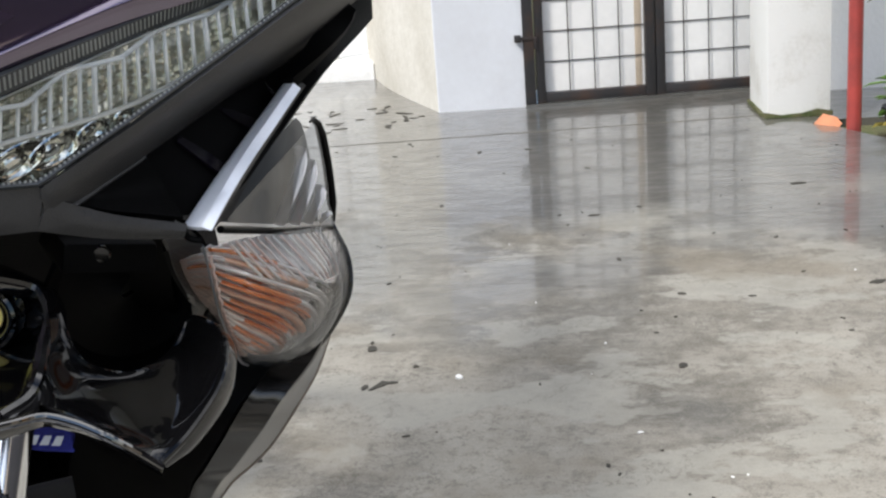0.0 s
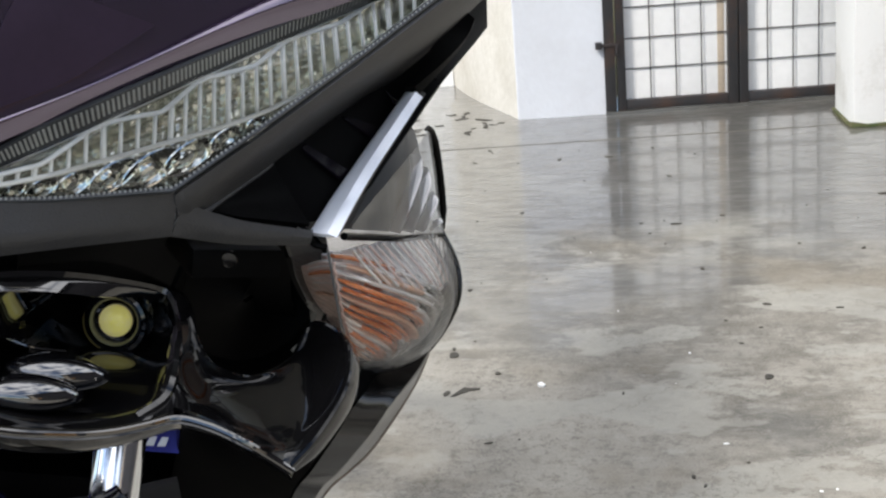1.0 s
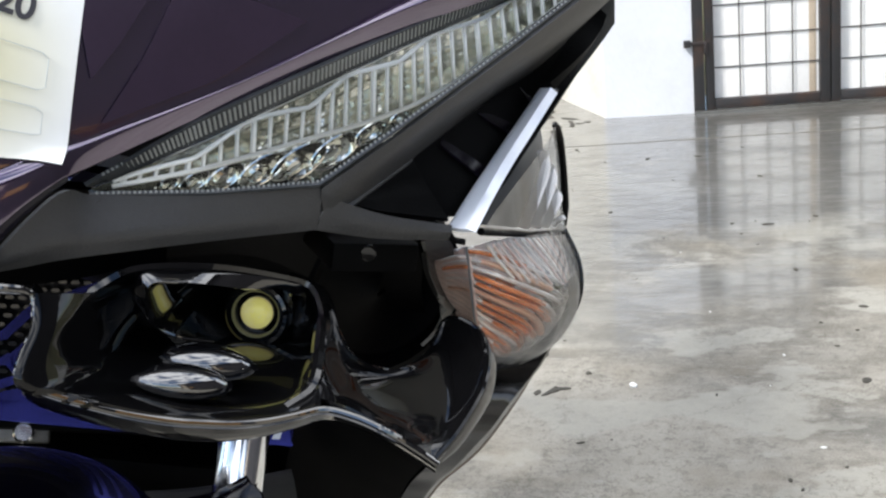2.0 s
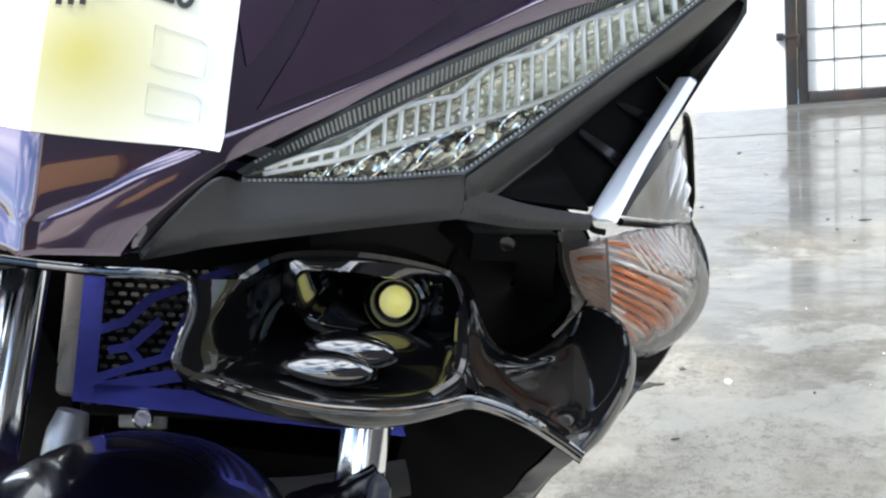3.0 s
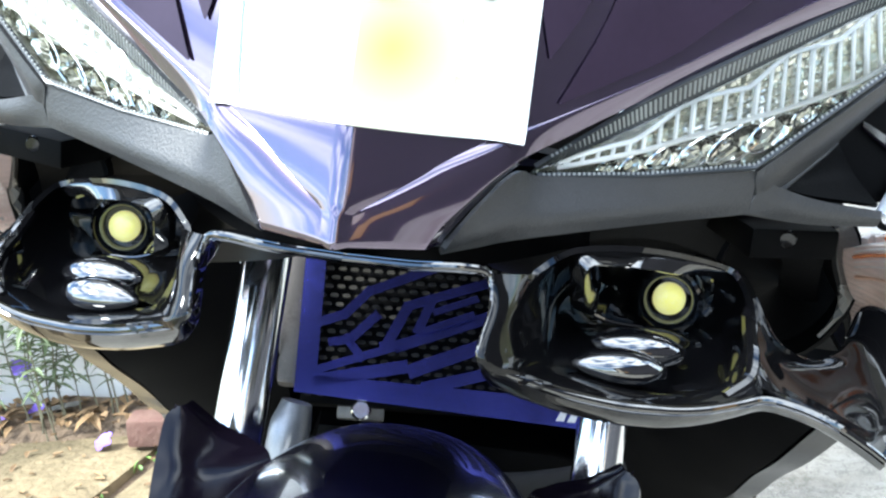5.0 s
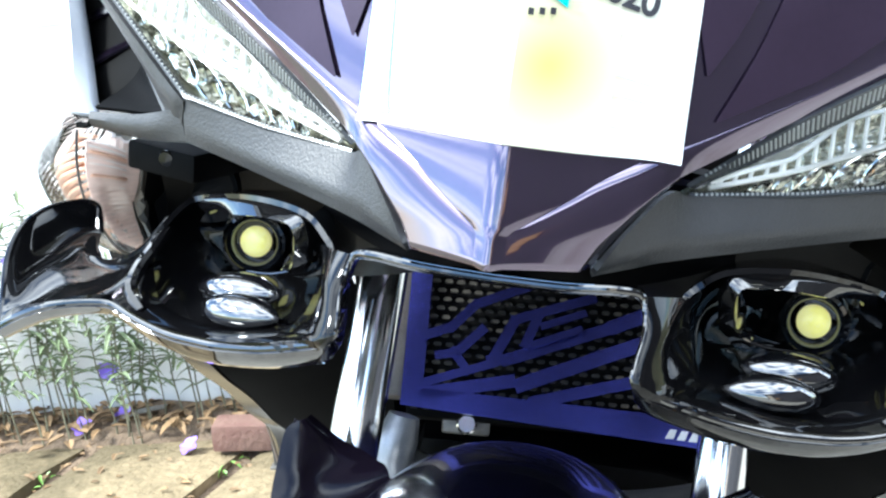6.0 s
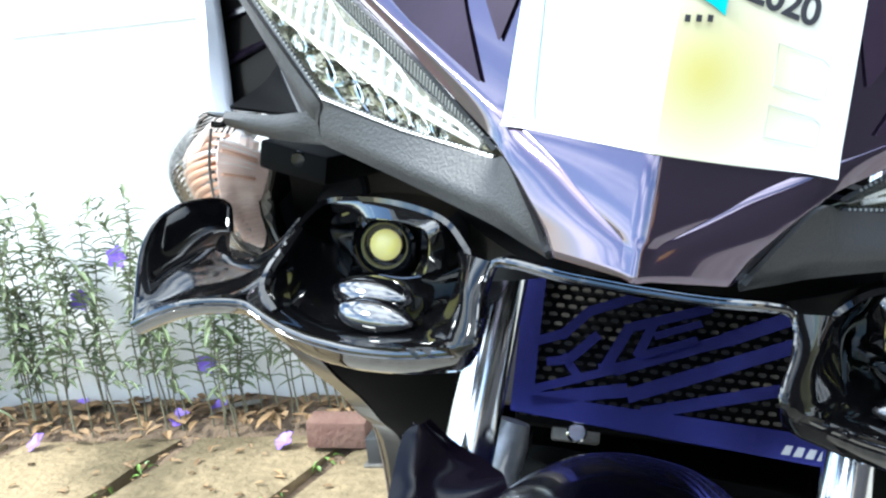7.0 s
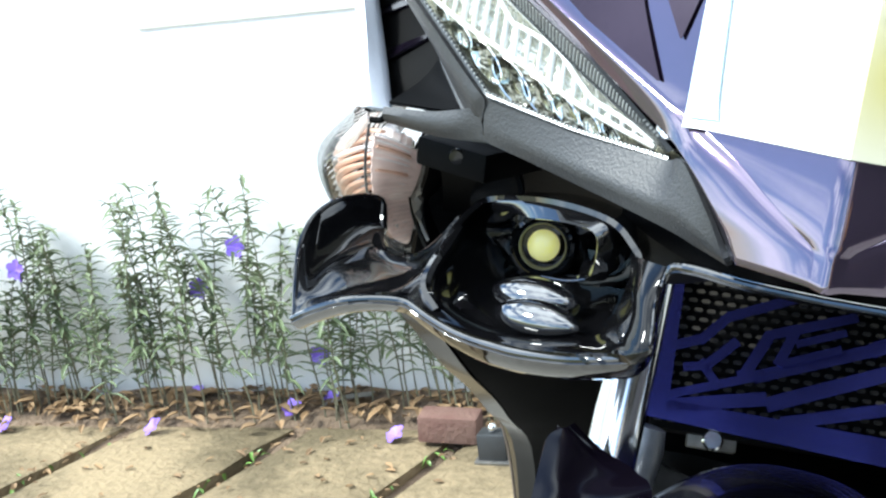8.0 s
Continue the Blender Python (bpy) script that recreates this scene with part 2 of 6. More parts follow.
def concrete_material():
    """Trowelled concrete: pale laitance, darker damp patches with a sheen, fine scuffs."""
    m = bpy.data.materials.new("damp_concrete")
    m.use_nodes = True
    n, l = m.node_tree.nodes, m.node_tree.links
    b = n["Principled BSDF"]
    tc = n.new("ShaderNodeTexCoord")

    def noise_node(scale, detail, rough=0.55, stretch=None):
        t = n.new("ShaderNodeTexNoise")
        t.inputs["Scale"].default_value, t.inputs["Detail"].default_value, t.inputs["Roughness"].default_value = scale, detail, rough
        if stretch:
            mp = n.new("ShaderNodeMapping")
            mp.inputs["Scale"].default_value = stretch
            l.new(tc.outputs["Object"], mp.inputs["Vector"])
            l.new(mp.outputs["Vector"], t.inputs["Vector"])
        else:
            l.new(tc.outputs["Object"], t.inputs["Vector"])
        return t

    def ramp(src, a, c, v0=0.0, v1=1.0):
        r = n.new("ShaderNodeMapRange")
        r.interpolation_type = "SMOOTHSTEP"
        for key, v in (("From Min", a), ("From Max", c), ("To Min", v0), ("To Max", v1)):
            r.inputs[key].default_value = v
        l.new(src, r.inputs["Value"])
        return r.outputs["Result"]

    def blend(fac, c1, c2):
        x = n.new("ShaderNodeMix")
        x.data_type = "RGBA"
        l.new(fac, x.inputs[0])
        for sock, c in ((x.inputs[6], c1), (x.inputs[7], c2)):
            if isinstance(c, tuple):
                sock.default_value = (*c, 1)
            else:
                l.new(c, sock)
        return x.outputs[2]

    damp_noise = noise_node(1.3, 5)
    # the dampness lies toward the house and dries out toward the road
    pos, tilt, damp = n.new("ShaderNodeSeparateXYZ"), n.new("ShaderNodeMath"), n.new("ShaderNodeMath")
    l.new(tc.outputs["Object"], pos.inputs["Vector"])
    tilt.operation, tilt.inputs[1].default_value, tilt.inputs[2].default_value = "MULTIPLY_ADD", 0.16, -0.44
    damp.operation = "ADD"
    l.new(pos.outputs["Y"], tilt.inputs[0])
    l.new(tilt.outputs[0], damp.inputs[0])
    l.new(damp_noise.outputs["Fac"], damp.inputs[1])
    tilt.use_clamp = False
    blot = noise_node(8.5, 12, 0.74, (1.0, 1.3, 1.0))
    fine = noise_node(38, 10, 0.78)
    pits = noise_node(120, 3)
    grime = noise_node(5.0, 14, 0.84)
    specks = noise_node(75, 5, 0.7)
    # hairline crazing, bent by noise
    crack, bend, add = n.new("ShaderNodeTexVoronoi"), noise_node(7, 6, 0.7), n.new("ShaderNodeVectorMath")
    crack.feature, crack.inputs["Scale"].default_value = "DISTANCE_TO_EDGE", 3.2
    add.operation, add.inputs[1].default_value = "MULTIPLY_ADD", (0.35, 0.35, 0.35)
    l.new(bend.outputs["Color"], add.inputs[0])
    l.new(tc.outputs["Object"], add.inputs[2])
    l.new(add.outputs["Vector"], crack.inputs["Vector"])
    base = blend(ramp(blot.outputs["Fac"], 0.38, 0.62), (0.106, 0.096, 0.078), (0.238, 0.222, 0.191))
    base = blend(ramp(damp.outputs[0], 0.30, 0.52, 0.75, 0.0), base, (0.335, 0.312, 0.268))
    base = blend(ramp(fine.outputs["Fac"], 0.50, 0.62, 0.0, 0.55), base, (0.085, 0.079, 0.066))
    base = blend(ramp(pits.outputs["Fac"], 0.60, 0.68, 0.0, 0.4), base, (0.06, 0.056, 0.048))
    base = blend(ramp(specks.outputs["Fac"], 0.60, 0.68, 0.0, 0.7), base, (0.29, 0.277, 0.25))
    base = blend(ramp(grime.outputs["Fac"], 0.52, 0.62, 0.0, 0.55), base, (0.068, 0.062, 0.05))
    sand = noise_node(330, 3, 0.7)
    base = blend(ramp(sand.outputs["Fac"], 0.52, 0.62, 0.0, 0.35), base, (0.075, 0.07, 0.06))
    base = blend(ramp(sand.outputs["Fac"], 0.46, 0.38, 0.0, 0.35), base, (0.33, 0.315, 0.285))
    # pale laitance patches with crisp edges, and broad brown stains
    flake, stain = noise_node(3.4, 9, 0.62, (0.8, 1.2, 1.0)), noise_node(1.9, 5, 0.6)
    base = blend(ramp(flake.outputs["Fac"], 0.515, 0.545, 0.0, 0.55), base, (0.315, 0.305, 0.268))
    base = blend(ramp(stain.outputs["Fac"], 0.52, 0.66, 0.0, 0.55), base, (0.17, 0.145, 0.108))
    scuff = noise_node(26, 6, 0.7, (0.35, 1.6, 1.0))
    base = blend(ramp(scuff.outputs["Fac"], 0.60, 0.68, 0.0, 0.6), base, (0.30, 0.288, 0.262))
    base = blend(ramp(crack.outputs["Distance"], 0.0, 0.012, 0.45, 0.0), base, (0.04, 0.037, 0.03))
    base = blend(ramp(damp.outputs[0], 0.46, 0.64, 0.0, 0.75), base, (0.078, 0.077, 0.072))
    l.new(base, b.inputs["Base Color"])
    l.new(ramp(damp.outputs[0], 0.44, 0.62, 0.55, 0.30), b.inputs["Roughness"])
    b.inputs["Specular IOR Level"].default_value = 0.35
    film = n.new("ShaderNodeMath")
    film.operation = "MULTIPLY"
    l.new(ramp(damp.outputs[0], 0.44, 0.60, 0.0, 1.0), film.inputs[0])
    l.new(ramp(scuff.outputs["Fac"], 0.46, 0.60, 1.0, 0.35), film.inputs[1])
    l.new(film.outputs[0], b.inputs["Coat Weight"])
    b.inputs["Coat Roughness"].default_value, b.inputs["Coat IOR"].default_value = 0.07, 1.6
    bp, bp2 = n.new("ShaderNodeBump"), n.new("ShaderNodeBump")
    bp.inputs["Strength"].default_value, bp.inputs["Distance"].default_value = 0.25, 0.004
    bp2.inputs["Strength"].default_value, bp2.inputs["Distance"].default_value = 0.15, 0.002
    l.new(fine.outputs["Fac"], bp.inputs["Height"])
    l.new(pits.outputs["Fac"], bp2.inputs["Height"])
    l.new(bp.outputs["Normal"], bp2.inputs["Normal"])
    l.new(bp2.outputs["Normal"], b.inputs["Normal"])
    return m


concrete = concrete_material()
joint_grey = material("joint_mortar", (0.075, 0.07, 0.06), 0.6, colour2=(0.15, 0.14, 0.12), scale=14, bump=0.3, bump_scale=90)


# ---- mesh helpers ----
def part(name, bm, mat, parent=None, label="", sharp=32.0):
    """One bmesh as one mesh object, under its thing or part."""
    bmesh.ops.recalc_face_normals(bm, faces=bm.faces)
    me = bpy.data.meshes.new(name)
    bm.to_mesh(me)
    bm.free()
    me.materials.append(mat)
    me.shade_smooth()
    me.set_sharp_from_angle(angle=radians(sharp))
    ob = new(name, me)
    if parent is not None:
        ob.parent = parent
    return tagged(ob, label=label)


def thing(name, label, category, at=None, group="", kind=""):
    ob = new(name)
    ob.empty_display_size = 0.1
    if at is not None:
        ob.matrix_world = at
    return tagged(ob, label, category, group, kind)


def curve(points, n):
    """Catmull-Rom curve through the points, n samples."""
    p = np.array(points, float)
    p = np.vstack([2 * p[0] - p[1], p, 2 * p[-1] - p[-2]])
    out = []
    for t in np.linspace(0, len(points) - 1 - 1e-9, n):
        i = int(t)
        f = t - i
        a, b, c, d = p[i : i + 4]
        out.append(0.5 * (2 * b + (c - a) * f + (2 * a - 5 * b + 4 * c - d) * f * f + (3 * b - a - 3 * c + d) * f ** 3))
    return np.array(out)


def straight(points, n):
    p = np.array(points, float)
    t = np.linspace(0, len(p) - 1, n)
    return np.stack([np.interp(t, range(len(p)), p[:, k]) for k in range(3)], 1)


def patch(rows, nu, nv):
    """A smooth surface through rows of control points."""
    rows = [curve(r, nv) for r in rows]
    return np.stack([curve([r[k] for r in rows], nu) for k in range(nv)], 1)


def ruled(a, b, nu):
    return np.stack([a * (1 - f) + b * f for f in np.linspace(0, 1, nu)])


def sheet(bm, grid, thick=0.0, side=1, wrap=False, caps=False):
    """Faces over a grid of points; with a thickness, a closed shell."""
    g = np.array(grid, float)
    g[..., 0] *= side
    nu, nv = g.shape[:2]
    du, dv = np.gradient(g, axis=0), np.gradient(g, axis=1)
    nrm = np.cross(du, dv)
    nrm /= np.maximum(np.linalg.norm(nrm, axis=-1, keepdims=True), 1e-9)
    layers = [g] if not thick else [g, g + nrm * thick * side]
    vs = [[[bm.verts.new(p) for p in row] for row in lay] for lay in layers]
    for k, lay in enumerate(vs):
        for i in range(nu - 1):
            for j in range(nv if wrap else nv - 1):
                q = (j + 1) % nv
                bm.faces.new((lay[i][j], lay[i + 1][j], lay[i + 1][q], lay[i][q]))
    if thick:
        a, b = vs
        for i in range(nu - 1):
            if not wrap:
                for j in (0, nv - 1):
                    bm.faces.new((a[i][j], a[i + 1][j], b[i + 1][j], b[i][j]))
        for j in range(nv if wrap else nv - 1):
            q = (j + 1) % nv
            for i in (0, nu - 1):
                bm.faces.new((a[i][j], a[i][q], b[i][q], b[i][j]))
    elif caps:
        bm.faces.new(vs[0][0])
        bm.faces.new(vs[0][-1])
    return bm


def tube(bm, points, radius, n=10, flat=1.0, side=1, closed=False, axis=(0, 0, 1)):
    """A rod along the points; radius one number or one for each point; flat squeezes it along the axis."""
    p = np.array(points, float) * (side, 1, 1)
    m = len(p)
    r = np.full(m, radius) if np.isscalar(radius) else np.array(radius, float)
    tan = np.gradient(p, axis=0)
    if closed:
        tan = np.roll(p, -1, 0) - np.roll(p, 1, 0)
    rings = []
    ref = np.array(axis, float)
    for k in range(m):
        t = tan[k] / max(np.linalg.norm(tan[k]), 1e-9)
        e1 = ref - t * (ref @ t)
        if np.linalg.norm(e1) < 1e-3:
            e1 = np.array((1.0, 0.2, 0)) - t * t[0]
        e1 /= np.linalg.norm(e1)
        e2 = np.cross(t, e1)
        rings.append([bm.verts.new(p[k] + r[k] * (e1 * flat * math.sin(a) + e2 * math.cos(a))) for a in np.linspace(0, 2 * math.pi, n, endpoint=False)])
    for k in range(m if closed else m - 1):
        a, b = rings[k], rings[(k + 1) % m]
        for j in range(n):
            bm.faces.new((a[j], a[(j + 1) % n], b[(j + 1) % n], b[j]))
    if not closed:
        bm.faces.new(rings[0])
        bm.faces.new(rings[-1])
    return bm


def box(bm, lo, hi, bevel=0.0, m=None):
    lo, hi = Vector(lo), Vector(hi)
    r = bmesh.ops.create_cube(bm, size=1.0, matrix=(m or Matrix()) @ Matrix.Translation((lo + hi) / 2) @ Matrix.Diagonal((*(hi - lo), 1)))
    if bevel:
        es = {e for v in r["verts"] for e in v.link_edges}
        bmesh.ops.bevel(bm, geom=list(es), offset=bevel, segments=2, affect="EDGES", profile=0.6)
    return bm


def prism(bm, polygon, push):
    """A polygon pushed along a vector."""
    a = [bm.verts.new(p) for p in polygon]
    b = [bm.verts.new(Vector(p) + Vector(push)) for p in polygon]
    bm.faces.new(a)
    bm.faces.new(b[::-1])
    for k in range(len(a)):
        q = (k + 1) % len(a)
        bm.faces.new((a[k], a[q], b[q], b[k]))
    return bm


def ball(bm, centre, radii, m=None, seg=20, rings=12):
    bmesh.ops.create_uvsphere(bm, u_segments=seg, v_segments=rings, radius=1.0, matrix=Matrix.Translation(centre) @ (m or Matrix()) @ Matrix.Diagonal((*radii, 1)))
    return bm


def disc_stack(bm, profile, centre, axis, n=28):
    """A turned shape: profile of (radius, along) about an axis."""
    t = Vector(axis).normalized()
    e1 = t.orthogonal().normalized()
    e2 = t.cross(e1)
    rows = [[Vector(centre) + t * h + (e1 * math.cos(a) + e2 * math.sin(a)) * max(r, 1e-5) for a in np.linspace(0, 2 * math.pi, n, endpoint=False)] for r, h in profile]
    return sheet(bm, rows, wrap=True, caps=True)


BM = bmesh.new


# ---- the setting ----
WALL_DIR = Vector((0.9571, 0.2896, 0.0))
WALL_OUT = Vector((0.2896, -0.9571, 0.0))
WALL_FOOT = Vector((-2.551, 1.923, 0.0))


def wall_y(x):
    """The garden wall's face at x."""
    return WALL_FOOT.y + (x - WALL_FOOT.x) * WALL_DIR.y / WALL_DIR.x


def build_setting():
    bm = BM()
    bmesh.ops.create_grid(bm, x_segments=60, y_segments=60, size=1.0)
    for v in bm.verts:
        v.co = Vector((math.copysign(abs(v.co.x) ** 3, v.co.x) * 900, math.copysign(abs(v.co.y) ** 3, v.co.y) * 900, -0.06))
        if v.co.length < 12:
            v.co.z += 0.02 * noise.noise(v.co * 2.0)
    tagged(part("ground", bm, grass), "rough grass and dry earth around the house", "ground", kind="structure")

    # porch slab: right edge runs off beside the pillar, left edge stops at the pavers
    outline = [(-1.06, -5.0), (4.2, -5.0), (4.2, 0.6), (2.2, 2.4), (1.35, 3.6), (1.02, 4.14), (0.94, 4.30), (0.90, 4.40), (0.92, 4.50), (0.96, 5.30), (-0.30, 5.30), (-0.62, 7.4), (-3.2, 7.4), (-3.2, 5.2), (-1.06, 4.6)]
    bm = BM()
    prism(bm, [(x, y, -0.14) for x, y in outline], (0, 0, 0.14))
    tagged(part("floor", bm, concrete), "damp trowelled concrete porch floor with dull sheen", "floor", kind="structure")

    # front wall of the house beside the gate, and its return into the side passage
    bm = BM()
    prism(bm, [(-0.387, 4.971, 0), (-0.066, 4.986, 0), (-0.066, 5.16, 0), (-0.46, 5.16, 0)], (0, 0, 3.0))
    tagged(part("wall_north", bm, cool_wall), "cool white painted plaster wall beside the gate", "wall", kind="structure")
    bm = BM()
    back = curve([(-0.393, 4.985, 0), (-0.47, 5.16, 0), (-0.56, 5.36, 0), (-0.66, 5.62, 0), (-0.78, 6.0, 0)], 14)
    grid = np.stack([back + (0, 0, 3.0 * f) for f in (0, 0.3, 0.7, 1)])
    sheet(bm, grid, -0.12)
    tagged(part("wall_passage", bm, stained_wall), "weathered off-white plaster return wall with stained foot", "wall", kind="structure")
    bm = BM()
    box(bm, (-3.6, 6.3, -0.1), (-0.70, 6.45, 2.6))
    box(bm, (-3.2, 5.86, -0.1), (-0.74, 6.3, 0.075), 0.012)
    tagged(part("wall_back", bm, white_wall), "bright white wall with a low ledge behind the side passage", "wall", kind="structure")
    bm = BM()
    box(bm, (-0.985, 6.02, 0.075), (-0.925, 6.08, 2.4), 0.01)
    tagged(part("post", bm, white_wall), "white square post in the side passage", "post")
    bm = BM()
    box(bm, (1.0, 5.14, -0.1), (4.6, 5.30, 3.0))
    box(bm, (-0.066, 5.30, 2.12), (1.0, 5.42, 3.0))
    tagged(part("wall_east", bm, white_wall), "white plaster house wall beyond the pillar", "wall", kind="structure")
    bm = BM()
    box(bm, (0.97, 4.60, -0.12), (4.6, 5.14, -0.03))
    tagged(part("pavement", bm, concrete), "grey concrete strip at the foot of the wall", "pavement", kind="structure")

    # pillar with a mossy foot
    pillar = thing("pillar", "white plaster porch pillar with mossy stained foot", "pillar", pose(0.735, 4.52, 0, 0, 0, 2), kind="structure")
    bm = BM()
    box(bm, (0, 0, 0.0), (0.205, 0.30, 3.0), 0.004)
    part("shaft", bm, pillar_plaster, pillar)
    bm = BM()
    foot = [(-0.006, -0.006), (0.05, -0.010), (0.11, -0.007), (0.16, -0.011), (0.212, -0.006), (0.212, 0.2), (0.212, 0.31), (-0.008, 0.31), (-0.012, 0.2), (-0.014, 0.05)]
    low = [bm.verts.new((x, y, 0.001)) for x, y in foot]
    top = [bm.verts.new((x, y, 0.016 + 0.028 * noise.noise((x * 37, y * 37, 1)))) for x, y in foot]
    for k in range(len(foot)):
        q = (k + 1) % len(foot)
        bm.faces.new((low[k], low[q], top[q], top[k]))
    bm.faces.new(top)
    part("foot", bm, moss, pillar, "moss and dirt at the pillar foot")

    # uneven joint line across the slab in front of the gate
    bm = BM()
    run = [(-1.05 + 0.06 * k, 4.435 + 0.006 * k * 0.85 + 0.008 * noise.noise((k * 0.7, 3, 1)), 0.0) for k in range(31)]
    tube(bm, [(x, y, 0.0004) for x, y, z in run], [0.0045 + 0.002 * noise.noise((k * 0.9, 7, 2)) for k in range(31)], 8, 0.25)
    tagged(part("trim", bm, joint_grey), "dark uneven joint line across the porch floor", "joint", kind="structure")

    # porch ceiling out of view, its reach chosen to hold back sky light
    bm = BM()
    box(bm, (-0.9, 3.2, 3.0), (1.05, 5.45, 3.15))
    tagged(part("ceiling", bm, ceiling_paint), "plain unseen porch ceiling, its reach set by the light wanted below", "ceiling", kind="structure")

    # garden wall with a thin ledge line
    bm = BM()
    a, b = WALL_FOOT - WALL_DIR * 2.5, WALL_FOOT + WALL_DIR * 1.55
    prism(bm, [tuple(a), tuple(b), tuple(b - WALL_OUT * 0.14), tuple(a - WALL_OUT * 0.14)], (0, 0, 1.75))
    for v in bm.verts:
        if v.co.z < 0.1:
            v.co.z = -0.1
    tagged(part("wall_garden", bm, white_wall), "bright white garden wall behind flowering plants", "wall", kind="structure")
    bm = BM()
    c, d = WALL_FOOT + WALL_DIR * 0.5, WALL_FOOT + WALL_DIR * 1.45
    prism(bm, [tuple(c + Vector((0, 0, 0.772))), tuple(d + Vector((0, 0, 0.772))), tuple(d + Vector((0, 0, 0.780))), tuple(c + Vector((0, 0, 0.778)))], WALL_OUT * 0.004)
    tagged(part("trim", bm, wall_line), "thin beige line along the garden wall", "trim", kind="structure")

    # planting strip under the wall
    bm = BM()
    e = WALL_FOOT - WALL_DIR * 2.5
    n = 60
    rows = []
    for k in range(n):
        p = e + WALL_DIR * (4.0 * k / (n - 1))
        rows.append([tuple(p + WALL_OUT * o + Vector((0, 0, h + 0.02 * noise.noise((p + WALL_OUT * o) * 9)))) for o, h in ((0.0, 0.012), (0.05, 0.006), (0.1, -0.004), (0.16, -0.016), (0.3, -0.03), (0.9, -0.035), (1.6, -0.04))])
    sheet(bm, rows)
    tagged(part("planting_bed", bm, soil), "dry brown soil bed along the garden wall", "soil", kind="structure")


build_setting()


def build_gate():
    """Folding grille gate: two leaves of flat iron frame with thin bars."""
    def leaf(name, width, cols, m, fr, latch):
        g = thing(name, "dark iron folding gate leaf with square grille", "gate", m, group="folding gate leaves")
        for nm, lo, hi in (("stile", (0, -0.02, 0.012), (fr, 0.02, 2.08)), ("stile", (width - 0.036, -0.02, 0.012), (width, 0.02, 2.08)),
                           ("bottom_rail", (fr, -0.017, 0.014), (width - 0.036, 0.017, 0.050)), ("top_rail", (fr, -0.017, 2.03), (width - 0.036, 0.017, 2.078))):
            part(nm, box(BM(), lo, hi, 0.003), iron, g)
        inner = width - fr - 0.036
        for k in range(1, cols + (not latch)):
            x = fr + inner * k / cols if latch else fr + 0.074 + 0.0925 * (k - 1)
            part("bar", tube(BM(), [(x, 0, 0.048), (x, 0, 2.035)], 0.0023, 6), iron, g)
        for k in range(1, 18):
            z = 0.05 + 0.111 * k
            part("cross_bar", tube(BM(), [(fr - 0.002, 0.006, z), (width - 0.036 + 0.002, 0.005, z)], 0.0023, 6), iron, g)
        part("sheet", box(BM(), (fr - 0.02, 0.0096, 0.02), (width - 0.02, 0.0155, 2.07), 0.002), curtain, g, "white sheet behind the grille")
        if latch:
            part("edge_strip", box(BM(), (width - 0.070, 0.0084, 0.05), (width - 0.045, 0.0094, 2.06), 0.0002), beige_wood, g, "narrow beige strip")
            bm = BM()
            box(bm, (-0.076, -0.03, 0.243), (-0.052, -0.004, 0.268), 0.002)
            box(bm, (-0.053, -0.024, 0.250), (0.004, -0.021, 0.262), 0.001)
            box(bm, (-0.006, -0.030, 0.215), (0.006, -0.019, 0.262), 0.002)
            part("latch", bm, iron, g, "small iron latch block")
        return g

    leaf("gate_leaf", 0.438, 4, pose(-0.022, 4.990, 0, 0, 0, 6.0), 0.030, True)
    leaf("gate_leaf", 0.55, 5, pose(0.4165, 5.037, 0, 0, 0, 7.5), 0.033, False)
    tagged(part("door_frame", box(BM(), (-0.0655, 4.968, 0.0125), (-0.026, 5.04, 2.10), 0.003), iron), "dark iron gate jamb against the wall", "door frame", kind="structure")
    bm = BM()
    prism(bm, [(-0.0655, 4.950, -0.004), (0.99, 5.078, -0.004), (0.99, 5.28, -0.004), (-0.0655, 5.28, -0.004)], (0, 0, 0.016))
    tagged(part("door_sill", bm, concrete), "low concrete sill under the gate", "sill", kind="structure")


build_gate()


